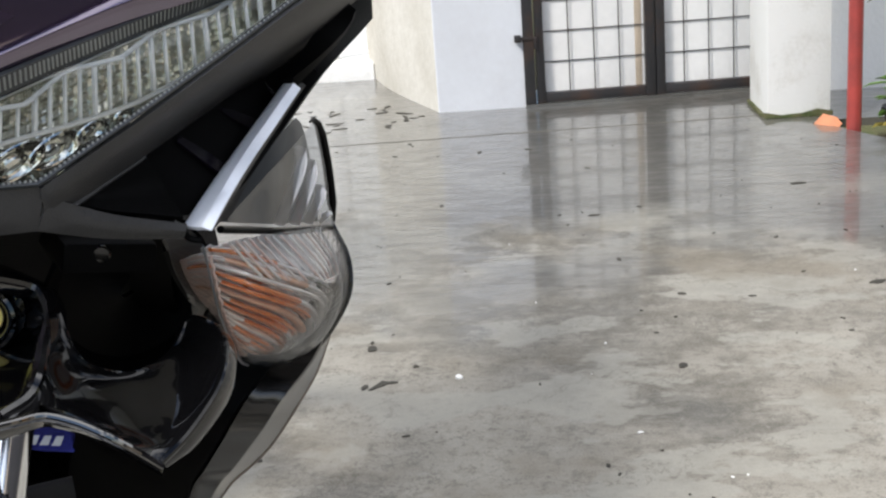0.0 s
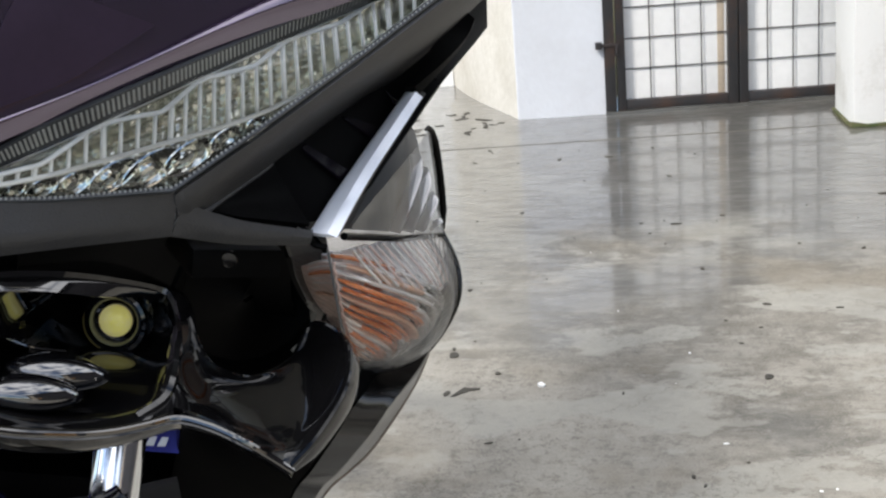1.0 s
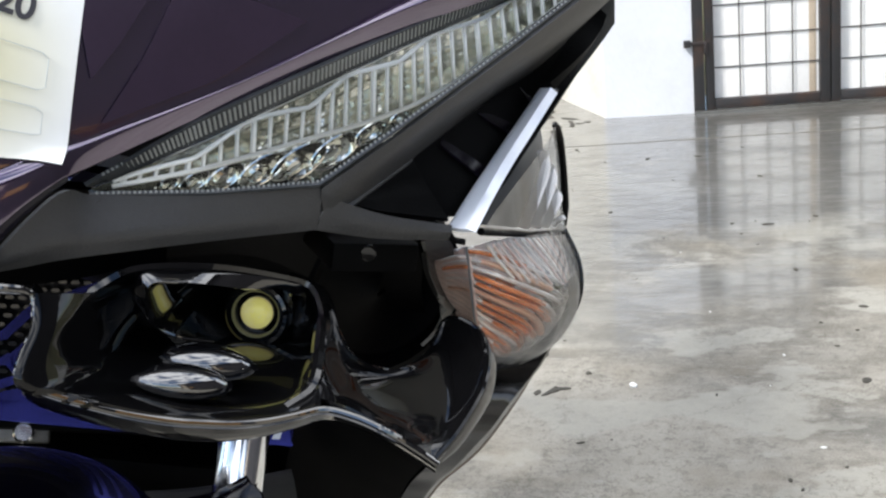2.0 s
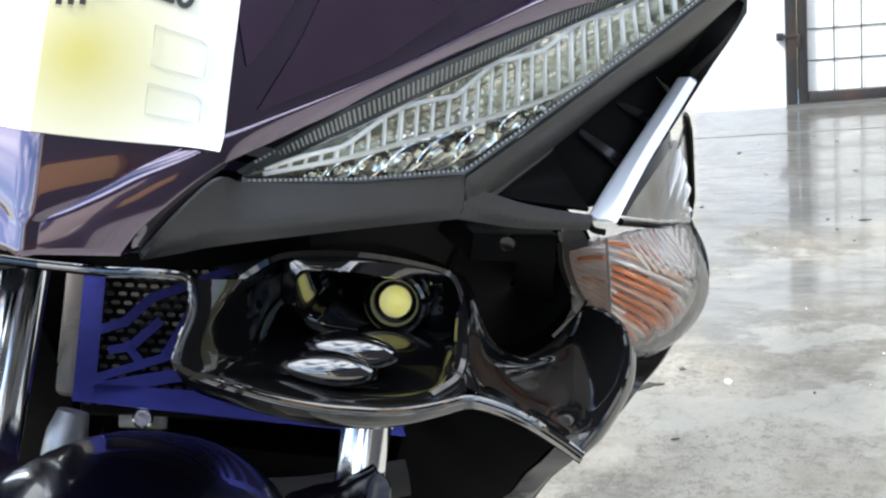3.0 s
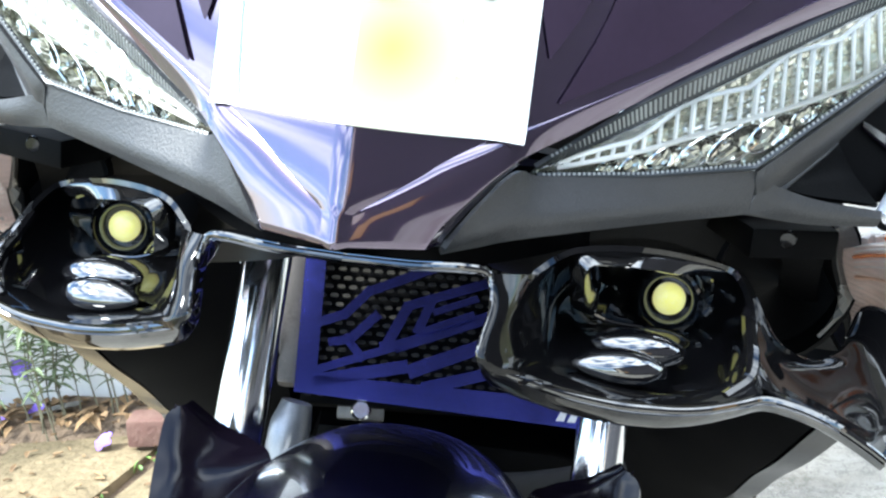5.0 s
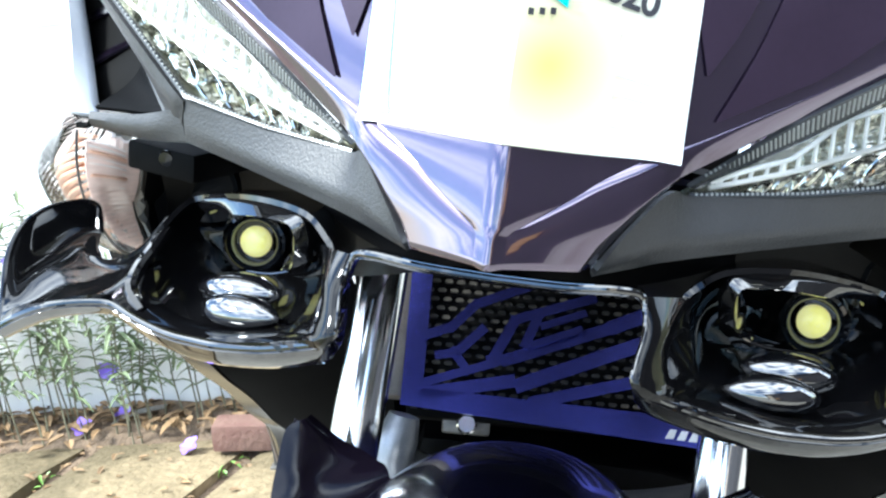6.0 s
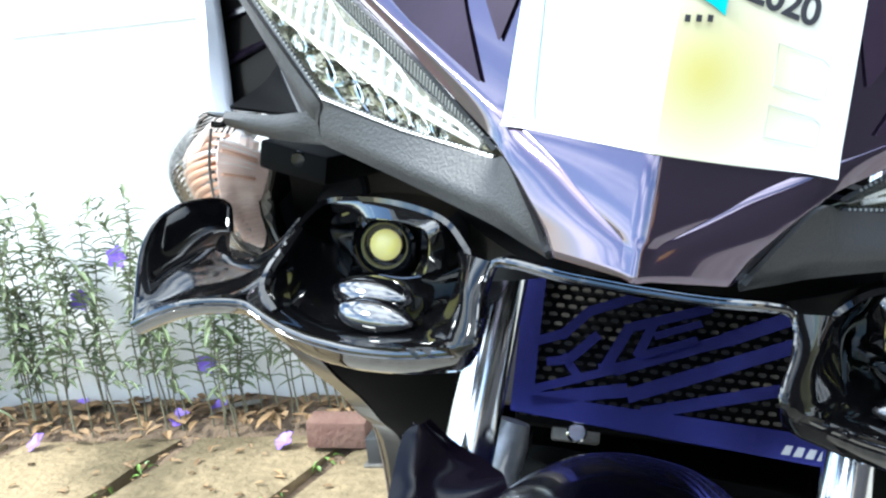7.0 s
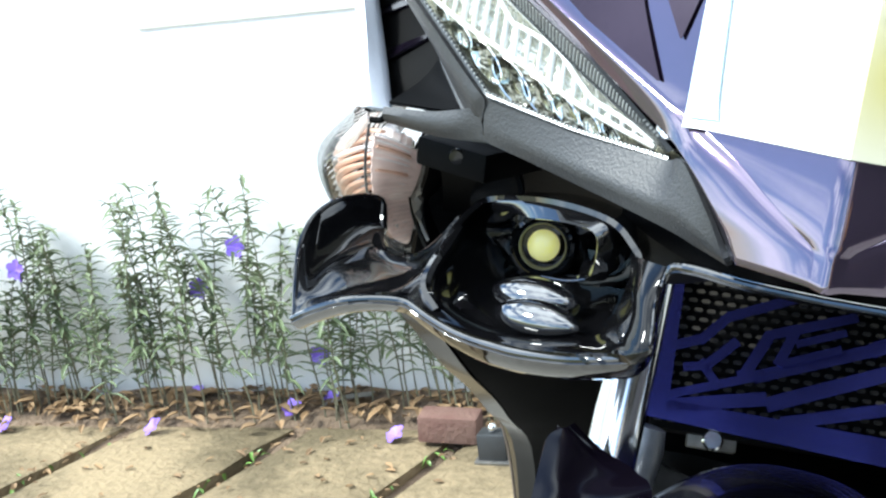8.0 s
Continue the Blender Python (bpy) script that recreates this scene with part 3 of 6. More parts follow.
def build_beside_pillar():
    pole = thing("pole", "red oxide painted steel pole at the floor edge", "pole", pose(0.963, 4.30, 0))
    part("shaft", tube(BM(), [(0, 0, -0.05), (0, 0, 2.76)], 0.0225, 20), red_paint, pole)
    bm = BM()
    prism(bm, [(0.86, 4.40, 0.0), (0.925, 4.33, 0.0), (0.915, 4.36, 0.016), (0.880, 4.40, 0.022)], (0.012, 0.012, 0.008))
    tagged(part("broken_tile", bm, terracotta), "broken orange terracotta tile lying by the pillar", "tile")
    pot = thing("potted_plant", "green leafy plant in a dark pot by the pole", "plant", pose(1.14, 4.42, -0.05))
    bm = BM()
    disc_stack(bm, [(0.04, 0.0), (0.055, 0.07), (0.062, 0.075), (0.062, 0.09), (0.052, 0.085)], (0, 0, 0), (0, 0, 1), 20)
    part("pot", bm, dark_plastic, pot)
    rng = random.Random(5)
    bm = BM()
    for k in range(46):
        a, h = rng.uniform(0, 6.28), rng.uniform(0.07, 0.20)
        d = Vector((math.cos(a), math.sin(a), rng.uniform(0.1, 0.9))).normalized()
        leaf_blade(bm, Vector((d.x * 0.03, d.y * 0.03, h)), d, rng.uniform(0.06, 0.10), rng.uniform(0.022, 0.034))
    part("foliage", bm, bright_leaf, pot)
    bm = BM()
    for k in range(5):
        leaf_blade(bm, Vector((0.02 * k - 0.04, -0.02, 0.03)), Vector((-0.7 + 0.2 * k, -0.5, 0.3)).normalized(), 0.09, 0.03)
    part("yellow_leaf", bm, material("yellowing_leaf", (0.5, 0.4, 0.08), 0.5, vary=0.3, scale=20), pot)
    frond = thing("hanging_frond", "dark narrow frond arching from the pole side", "plant", pose(1.10, 4.40, 0.10))
    bm = BM()
    for k in range(3):
        arc = curve([(0.02 * k, 0, 0.0), (0.03, 0, 0.2 + 0.03 * k), (-0.03 - 0.01 * k, -0.02, 0.30), (-0.09, -0.04, 0.28)], 12)
        tube(bm, arc, np.linspace(0.003, 0.007, 12) * np.linspace(1.6, 0.3, 12), 6, 0.4)
    part("foliage", bm, leaf_green, frond)


def leaf_blade(bm, foot, way, length, width, droop=0.25):
    """A folded, tapering leaf of six faces."""
    side = way.cross(Vector((0, 0, 1)))
    side = side.normalized() if side.length > 1e-3 else Vector((1, 0, 0))
    up = side.cross(way).normalized()
    mid = [foot + way * (length * f) - Vector((0, 0, droop * length * f * f)) for f in (0, 0.35, 0.7, 1)]
    w = [0.15, 0.5, 0.38, 0.02]
    left = [bm.verts.new(p + side * (width * k) + up * (width * 0.25 * (k > 0.1))) for p, k in zip(mid, w)]
    right = [bm.verts.new(p - side * (width * k) + up * (width * 0.25 * (k > 0.1))) for p, k in zip(mid, w)]
    spine = [bm.verts.new(p) for p in mid]
    for k in range(3):
        bm.faces.new((left[k], left[k + 1], spine[k + 1], spine[k]))
        bm.faces.new((spine[k], spine[k + 1], right[k + 1], right[k]))


build_beside_pillar()


def flower_mesh(bm, centre, size, face, rng):
    """Five rounded, slightly crumpled petals."""
    f = Vector(face).normalized()
    e1 = f.orthogonal().normalized()
    e2 = f.cross(e1)
    hub = bm.verts.new(Vector(centre) - f * size * 0.35)
    ring = []
    for k in range(20):
        a = 2 * math.pi * k / 20
        r = size * (0.78 + 0.3 * abs(math.cos(2.5 * a)) + rng.uniform(-0.06, 0.06))
        ring.append(bm.verts.new(Vector(centre) + (e1 * math.cos(a) + e2 * math.sin(a)) * r + f * rng.uniform(-0.12, 0.12) * size))
    for k in range(20):
        bm.faces.new((hub, ring[k], ring[(k + 1) % 20]))


def petunia(x, out, height, stems, seed, flowers=()):
    """Upright thin-stemmed plant with narrow drooping leaves in pairs."""
    rng = random.Random(seed)
    foot = Vector((x, wall_y(x), 0.0)) + WALL_OUT * out
    kind = "with violet flowers" if flowers else "with narrow green leaves"
    t = thing("petunia_plant", "slender upright garden plant " + kind + " by the wall", "plant", Matrix.Translation(foot), group="plants along the garden wall")
    lf = BM()
    for s in range(stems):
        lean = Vector((rng.uniform(-0.16, 0.16), rng.uniform(-0.12, 0.10), 0))
        h = height * rng.uniform(0.6, 1.05)
        base = Vector((rng.uniform(-0.035, 0.035), rng.uniform(-0.02, 0.02), -0.02))
        pts = [base + lean * (h * f * f) + Vector((0.006 * math.sin(9 * f + s), 0, h * f)) for f in np.linspace(0, 1, 8)]
        part("stalk", tube(BM(), [tuple(p) for p in pts], np.linspace(0.0021, 0.0010, 8), 5), stem_brown, t)
        for k in range(int(h / 0.017)):
            f = 0.26 + 0.76 * ((k + rng.random()) / (h / 0.017)) ** 0.8
            p = base + lean * (h * f * f) + Vector((0, 0, h * min(f, 1.0)))
            a = rng.uniform(0, 6.28)
            for b in (a, a + math.pi):
                d = Vector((math.cos(b), 0.7 * math.sin(b), rng.uniform(0.0, 0.9))).normalized()
                leaf_blade(lf, p, d, rng.uniform(0.028, 0.062) * (1.1 - 0.25 * f), rng.uniform(0.007, 0.012), rng.uniform(0.2, 0.7))
    part("foliage", lf, leaf_green, t)
    for place in flowers:
        bm = BM()
        p = Vector(place) - foot
        flower_mesh(bm, p, 0.021, (0.3, -1.0, 0.25), rng)
        tube(bm, [tuple(p + Vector((0.0, 0.012, -0.03))), tuple(p + Vector((0, 0.006, -0.004)))], [0.002, 0.005], 6)
        part("flower", bm, petal, t, "violet five-petalled flower")


def build_garden():
    spots = {6: [(-2.351, 1.879, 0.316)], 13: [(-1.952, 2.0, 0.265)], 18: [(-1.723, 2.069, 0.123)], 11: [(-1.865, 2.03, 0.345)]}
    rng = random.Random(21)
    for k in range(25):
        x = -2.78 + 0.0585 * k + rng.uniform(-0.02, 0.02)
        tall = 0.38 + 0.17 * rng.random() ** 2
        if abs(x + 1.92) < 0.1:
            tall = 0.5
        petunia(x, 0.06 + 0.07 * rng.random(), tall, rng.choice((3, 4, 4)), 100 + k, spots.get(k, ()))

    # pavers: skewed slabs with open joints, ends parallel to the wall
    paving = thing("paving", "row of worn sandstone paving slabs with open joints", "paving", kind="structure")
    edges = [-3.10, -2.765, -2.43, -2.09, -1.737, -1.397, -1.07]
    r2 = random.Random(3)
    for row in range(3):
        for a, b in zip(edges[:-1], edges[1:]):
            lo, hi = a + 0.021, b - 0.021
            far = 0.155 + 0.64 * row
            near = far + 0.605
            bm = BM()
            pts = []
            for x, o in ((lo, far), (hi, far), (hi, near), (lo, near)):
                pts.append((x, wall_y(x) - o * 1.04))
            n = 7
            top, low = [], []
            for i in range(n):
                f = i / (n - 1)
                rowp = []
                for j in range(n):
                    g = j / (n - 1)
                    x = (pts[0][0] * (1 - g) + pts[1][0] * g) * (1 - f) + (pts[3][0] * (1 - g) + pts[2][0] * g) * f
                    y = (pts[0][1] * (1 - g) + pts[1][1] * g) * (1 - f) + (pts[3][1] * (1 - g) + pts[2][1] * g) * f
                    edge = min(f, 1 - f, g, 1 - g)
                    jag = 0.012 if edge == 0 else 0.0
                    rowp.append((x + jag * noise.noise((x * 40, y * 40, 3)), y + jag * noise.noise((x * 40, y * 40, 7)), 0.0 - (0.008 if edge == 0 else 0) + 0.003 * noise.noise((x * 9, y * 9, 0))))
                top.append(rowp)
            sheet(bm, top, -0.045)
            part("slab", bm, slab_stone, paving)

    # fallen petals, dead leaves
    r3 = random.Random(8)
    for x, y in ((-2.015, 1.877), (-1.794, 2.046), (-1.509, 2.001), (-2.282, 2.0), (-2.063, 2.05), (-1.745, 2.11), (-2.345, 1.779)):
        bm = BM()
        flower_mesh(bm, (0, 0, 0.012), 0.02, (r3.uniform(-0.4, 0.4), -0.6, 0.8), r3)
        ob = part("fallen_flower", bm, petal)
        ob.location = (x, y, 0.002)
        tagged(ob, "fallen violet petunia flower lying on the ground", "flower", "fallen flowers")
    bm = BM()
    for k in range(520):
        x = r3.uniform(-2.9, -1.25)
        o = abs(r3.gauss(0.07, 0.06))
        p = Vector((x, wall_y(x) - o, 0.006 + 0.018 * r3.random()))
        a = r3.uniform(0, 6.28)
        leaf_blade(bm, p, Vector((math.cos(a), math.sin(a), r3.uniform(-0.1, 0.5))).normalized(), r3.uniform(0.02, 0.05), r3.uniform(0.01, 0.022), 0.3)
    tagged(part("leaf_litter", bm, dry_leaf), "brown dead leaves along the foot of the wall", "leaf litter", kind="stuff")
    bm = BM()
    for k in range(70):
        x = r3.choice((-2.43, -2.09, -1.737, -1.397)) + r3.uniform(-0.02, 0.02)
        p = Vector((x, wall_y(x) - r3.uniform(0.2, 0.8), -0.02))
        leaf_blade(bm, p, Vector((r3.uniform(-1, 1), r3.uniform(-1, 1), 0.9)).normalized(), r3.uniform(0.02, 0.045), 0.008, 0.4)
    chips = BM()
    for k in range(420):
        along = r3.choice((-2.765, -2.43, -2.09, -1.737, -1.397)) + r3.gauss(0, 0.022)
        p = Vector((along, wall_y(along) - r3.uniform(0.12, 1.3), 0.002 - 0.02 * r3.random()))
        if r3.random() < 0.3:
            p = Vector((r3.uniform(-2.9, -1.2), 0, 0.004))
            p.y = wall_y(p.x) - r3.uniform(0.15, 0.7)
        a = r3.uniform(0, 6.28)
        leaf_blade(chips, p, Vector((math.cos(a), math.sin(a), r3.uniform(0, 0.3))).normalized(), r3.uniform(0.008, 0.028), r3.uniform(0.006, 0.014), 0.3)
    tagged(part("joint_litter", chips, dry_leaf), "brown leaf crumbs in and beside the paving joints", "leaf litter", kind="stuff")
    tagged(part("joint_weeds", bm, bright_leaf), "small green weeds in the paving joints", "weeds", kind="stuff")

    bm = BM()
    box(bm, (-0.055, -0.03, 0), (0.055, 0.03, 0.05), 0.006)
    ob = part("brick", bm, brick_red)
    ob.matrix_world = pose(-1.415, 2.045, 0.0, 0, 4, 20)
    tagged(ob, "worn red brick lying at the planting bed", "brick")
    lamp = thing("garden_spotlight", "small dark garden spotlight with clear bulb on the paving", "garden light", pose(-1.285, 1.99, 0.002, 0, 0, 15))
    part("housing", box(BM(), (-0.026, -0.02, 0), (0.026, 0.02, 0.05), 0.004), dark_plastic, lamp)
    part("base", box(BM(), (-0.032, -0.026, -0.003), (0.032, 0.026, 0.004), 0.002), cast_metal, lamp)
    part("bulb", ball(BM(), (0, -0.004, 0.058), (0.008, 0.008, 0.009)), chrome, lamp)
    bm = BM()
    sheet(bm, ruled(curve([(-0.05, -0.02, 0.0), (-0.01, 0, 0.012), (0.05, 0.02, 0.02)], 8), curve([(-0.05, 0.0, 0.002), (-0.01, 0.018, 0.016), (0.05, 0.035, 0.024)], 8), 3), 0.002)
    ob = part("plastic_scrap", bm, cast_metal)
    ob.location = (-1.70, 2.10, 0.008)
    tagged(ob, "bent grey plastic strip lying at the planting bed", "scrap")


build_garden()


def build_floor_litter():
    rng = random.Random(12)
    bm = BM()

    def scrap(x, y, size, stretch=1.0, thick=0.0012):
        n = 9
        a0 = rng.uniform(0, 3.14)
        ring = []
        for k in range(n):
            a = 2 * math.pi * k / n
            r = size * rng.uniform(0.55, 1.1)
            u, v = math.cos(a) * r * stretch, math.sin(a) * r
            ring.append((x + u * math.cos(a0) - v * math.sin(a0), y + u * math.sin(a0) + v * math.cos(a0), 0.0005))
        prism(bm, ring, (0, 0, thick))

    for x, y, s, w in ((-0.336, 2.554, 0.012, 1.5), (-0.242, 2.458, 0.007, 1.2), (-0.30, 2.375, 0.010, 2.6), (-0.278, 2.385, 0.007, 2.0), (-0.325, 2.368, 0.006, 2.4), (0.234, 2.413, 0.009, 1.8), (0.667, 3.653, 0.012, 2.0), (0.67, 2.82, 0.014, 1.8)):
        scrap(x, y, s, w)
    for k in range(105):
        scrap(rng.uniform(-0.7, 0.95), 1.6 + 2.9 * rng.random() ** 1.2, 0.0014 + 0.006 * rng.random() ** 3, rng.uniform(1, 2.6))
    for k in range(30):
        scrap(rng.uniform(-1.0, -0.45), rng.uniform(4.6, 5.2), rng.uniform(0.005, 0.014), rng.uniform(1.5, 3.5))
    tagged(part("floor_debris", bm, dark_scrap), "scattered dark bits of leaf on the concrete", "debris", kind="stuff")
    bm = BM()
    scrap(-0.16, 2.396, 0.0085, 1.2, 0.004)
    for k in range(8):
        scrap(rng.uniform(-0.3, 0.8), rng.uniform(1.9, 3.6), rng.uniform(0.0012, 0.003), rng.uniform(1, 2))
    tagged(part("paint_chips", bm, white_wall), "small white paint chips on the concrete", "debris", kind="stuff")


build_floor_litter()


def build_reflected_shed():
    """Unseen outbuilding added beside the drive so the paintwork mirrors dark and ochre."""
    h = thing("shed", "unseen low dark outbuilding with ochre shutter, added for the paintwork's reflections", "shed", pose(2.4, 0.0, -0.05))
    part("wall", box(BM(), (0, -2.2, 0), (1.6, 2.2, 2.1), 0.01), dark_render, h)
    # shutter, door and plinth only supply tones for the cowl's mirror image
    part("shutter", box(BM(), (-0.03, -1.25, 0.66), (0.02, -0.88, 0.96), 0.01), ochre_wall, h, "ochre shutter")
    part("door", box(BM(), (-0.02, -1.95, 0.0), (0.02, -1.42, 1.75), 0.01), beige_wood, h, "worn beige door")
    part("plinth", box(BM(), (-0.03, -2.2, 0.0), (0.0, -1.43, 0.45), 0.01), stained_wall, h, "pale rendered plinth")
    bm = BM()
    prism(bm, [(-0.15, -2.35, 2.1), (1.75, -2.35, 2.1), (1.75, -2.35, 2.32), (-0.15, -2.35, 2.16)], (0, 4.7, 0))
    part("roof", bm, roof_tile, h)


build_reflected_shed()


# ---- the motorcycle, leaning on its stand; own axes: x across, y to its tail, z up ----
bike = thing("motorcycle", "dark purple underbone motorcycle leaning on its side stand", "motorcycle",
             Matrix(((0.9522, -0.2248, 0.2069, -0.4228), (0.2197, 0.9744, 0.0477, 0.5851), (-0.2123, 0.0, 0.9772, 0.0), (0, 0, 0, 1))))
SIDES = (1, -1)

# lines of the front cowl: ridge, crease and lower edge, bottom to top
RIDGE = [(0.0, -0.008, 0.7925), (0.0, -0.004, 0.810), (0.0, 0.0, 0.825), (0.0, 0.006, 0.842), (0.0, 0.020, 0.880), (0.0, 0.040, 0.920), (0.0, 0.066, 0.960), (0.0, 0.110, 1.02)]
CREASE = [(0.0042, -0.0052, 0.7932), (0.0229, 0.0105, 0.8132), (0.0417, 0.0240, 0.8238), (0.0584, 0.0360, 0.8299), (0.0980, 0.0600, 0.8486), (0.1514, 0.0880, 0.8781), (0.2024, 0.1135, 0.9010), (0.2736, 0.1550, 0.9440)]
EDGE = [(0.0296, 0.0100, 0.7914), (0.0393, 0.0165, 0.8041), (0.0492, 0.0245, 0.8144), (0.0601, 0.0370, 0.8217), (0.0972, 0.0622, 0.8415), (0.1505, 0.0910, 0.8692), (0.1995, 0.1140, 0.8925), (0.2693, 0.1545, 0.9355)]
# headlight lens: lower outline and upper outline, tip to outer end
LAMP_LOW = [(0.0549, 0.0460, 0.8092), (0.0909, 0.0625, 0.8103), (0.1275, 0.0798, 0.8140), (0.1594, 0.0947, 0.8405), (0.19, 0.108, 0.8668), (0.22, 0.124, 0.8935), (0.265, 0.152, 0.9355)]
LENS_TOP = [(0.0565, 0.0470, 0.8126), (0.0886, 0.0614, 0.8281), (0.1242, 0.0806, 0.8484), (0.1550, 0.0980, 0.8655), (0.185, 0.115, 0.8815), (0.22, 0.135, 0.9005), (0.27, 0.167, 0.9350)]

BAND_TOP = [(0.0545, 0.0420, 0.8138), (0.0859, 0.0552, 0.8351), (0.1228, 0.0748, 0.8551), (0.1533, 0.0920, 0.8712), (0.185, 0.109, 0.8875), (0.22, 0.129, 0.9065), (0.27, 0.160, 0.941)]
LAMP_TOP = [tuple(0.85 * p + 0.15 * q for p, q in zip(a, b)) for a, b in zip(LENS_TOP, BAND_TOP)]


def between(a, b, u, v):
    """A point on the ruled surface of two lines of control points."""
    k = u * (len(a) - 1)
    i = min(int(k), len(a) - 2)
    f = k - i
    p = np.array(a[i]) * (1 - f) + np.array(a[i + 1]) * f
    q = np.array(b[i]) * (1 - f) + np.array(b[i + 1]) * f
    return p * (1 - v) + q * v


def rounded(corner, radii):
    """A section through the given corners with every inner corner rounded off."""
    p = [np.array(q, float) for q in corner]
    out = [p[0]]
    for k in range(1, len(p) - 1):
        a, b = p[k - 1] - p[k], p[k + 1] - p[k]
        la, lb = np.linalg.norm(a), np.linalg.norm(b)
        r = min(radii[k - 1], 0.45 * la, 0.45 * lb)
        i, o = p[k] + a / la * r, p[k] + b / lb * r
        last = out[-1]
        out += [last * (1 - f) + i * f for f in (0.06, 0.5, 0.94)]
        out += [i * (1 - f) ** 2 + p[k] * 2 * f * (1 - f) + o * f * f for f in np.linspace(0, 1, 7)]
    last = out[-1]
    out += [last * (1 - f) + p[-1] * f for f in (0.1, 0.5, 1.0)]
    return np.array(out)


def build_cowl():
    ridge, crease, edge = curve(RIDGE, 80), curve(CREASE, 80), curve(EDGE, 80)
    # the crease leaves the nose flat a little above its foot
    crease[:12] = [[np.interp(k, (0, 5.5, 11.2857), c) for c in ((0.0042, 0.0046, 0.0229), (-0.0052, -0.0022, 0.0105), (0.7932, 0.8020, 0.8132))] for k in range(12)]
    bm = BM()
    for s in SIDES:
        sections = []
        for k in range(80):
            r, c, e = ridge[k], crease[k], edge[k]
            near = r + (c - r) * min(0.0042, 0.36 * np.linalg.norm(c - r)) / np.linalg.norm(c - r)
            crest, pull = (r + near) / 2, (r + near) / 2
            crest = np.array((0.0, crest[1], crest[2]))
            nose = [crest * (1 - f) ** 2 + pull * 2 * f * (1 - f) + near * f * f for f in np.linspace(0, 0.94, 7)]
            # lower face: a shoulder that rolls over from the crease to the edge
            wide = np.linalg.norm(e - c)
            turn = c + (e - c) * np.interp(k, (0, 26, 36), (0.86, 0.84, 0.97))
            pull = c + (turn - c) * np.interp(k, (0, 24, 36), (0.35, 0.35, 0.16)) + np.array((0.30, -0.72, 0.25)) * wide * np.interp(k, (0, 6, 14, 24, 36), (0.01, 0.06, 0.13, 0.23, 0.16))
            face = [near * (1 - f) + c * f for f in (0, 0.04, 0.35, 0.7, 0.95)]
            roll = [c * (1 - f) ** 2 + pull * 2 * f * (1 - f) + turn * f * f for f in (0, 0.02, 0.06, 0.12, 0.2, 0.3, 0.42, 0.55, 0.68, 0.8, 0.9, 0.97, 1.0)]
            back = [turn * (1 - f) + (e + np.array((0.0, np.interp(k, (0, 20, 34), (0.0090, 0.0085, 0.0035)), 0.0))) * f for f in (0.06, 0.5, 1.0)]
            sections.append(np.vstack([nose, face, roll, back]))
        # skirt that closes the cowl over the lamp bracket
        first = sections[0]
        for f in (0.5, 1.0):
            drop = f * np.interp(first[:, 0], (0.0, 0.028), (0.0010, 0.0010))
            sections.insert(0, first + np.stack([np.zeros_like(drop), 0.35 * drop, -drop], 1))
        sheet(bm, np.stack(sections, 1), -0.0010, s)
    bmesh.ops.remove_doubles(bm, verts=bm.verts, dist=0.00003)
    cowl = part("front_cowl", bm, purple, bike, "glossy dark purple metallic front cowl", 60)
    bm = BM()
    for s in SIDES:
        # crown behind the top of the cowl
        sheet(bm, ruled(ruled(ridge, crease, 8)[:, -1], np.array([(0.0, 0.33, 1.08)] * 8) + np.linspace(0, 1, 8)[:, None] * (0.2, 0.02, -0.07), 8), -0.003, s)
    part("cowl_crown", bm, purple, bike)
    for s in SIDES:
        # triangular panel high on each face, darker to stand in for a dark reflection
        for low, left, right in (((0.059, 0.452), (0.118, 0.66), (0.078, 0.66)), ((0.055, 0.51), (0.073, 0.66), (0.047, 0.62))):
            rows = []
            for f in np.linspace(0.02, 1, 9):
                row = []
                for g in np.linspace(0, 1, 5):
                    x, u = [low[k] * (1 - f) + (left[k] * (1 - g) + right[k] * g) * f for k in (0, 1)]
                    row.append(between(RIDGE, CREASE, u, x / between(CREASE, CREASE, u, 0)[0]) + np.array((0.0004, -0.0008, 0.0)))
                rows.append(row)
            bm = BM()
            sheet(bm, rows, 0.0002, s)
            part("cowl_inset", bm, purple_shade, cowl, "tapering inset, its dark reflection put into a darker satin purple")

    # wrap-round paper sticker across the ridge
    bm = BM()
    us = np.linspace(0.31, 0.74, 26)
    for s in SIDES:
        grid = []
        for u in us:
            row = []
            for x in np.linspace(0, 0.0505 if s > 0 else 0.049, 9):
                low = (0.74 - u) / 0.43
                uu = u - (0.026 * low * x / 0.05 if s > 0 else 0.0)
                over = max(0.0, x / between(CREASE, CREASE, uu, 0)[0] - 1.0)
                p = between(RIDGE, CREASE, uu, x / between(CREASE, CREASE, uu, 0)[0])
                row.append(p + np.array((0.0006 * (x > 0), -0.0011 - 0.020 * over, 0.0)))
            grid.append(row)
        sheet(bm, grid, 0.0004, s)
    bmesh.ops.remove_doubles(bm, verts=bm.verts, dist=0.00003)
    st = part("sticker", bm, sticker_paper(), bike, "white printed sticker with yellow patch and teal swirl", 60)

    def on_face(s, x, u):
        p = between(RIDGE, CREASE, u, x / between(CREASE, CREASE, u, 0)[0])
        return Vector(p * (s, 1, 1)) + Vector((0.0006 * s, -0.0021, 0))

    # print: year, short bars, boxes, teal swirl
    o = on_face(1, 0.0165, 0.557)
    ex = (on_face(1, 0.037, 0.5570) - o).normalized()
    ez = (on_face(1, 0.0165, 0.62) - o)
    ez = (ez - ex * ez.dot(ex)).normalized()
    ey = ez.cross(ex)
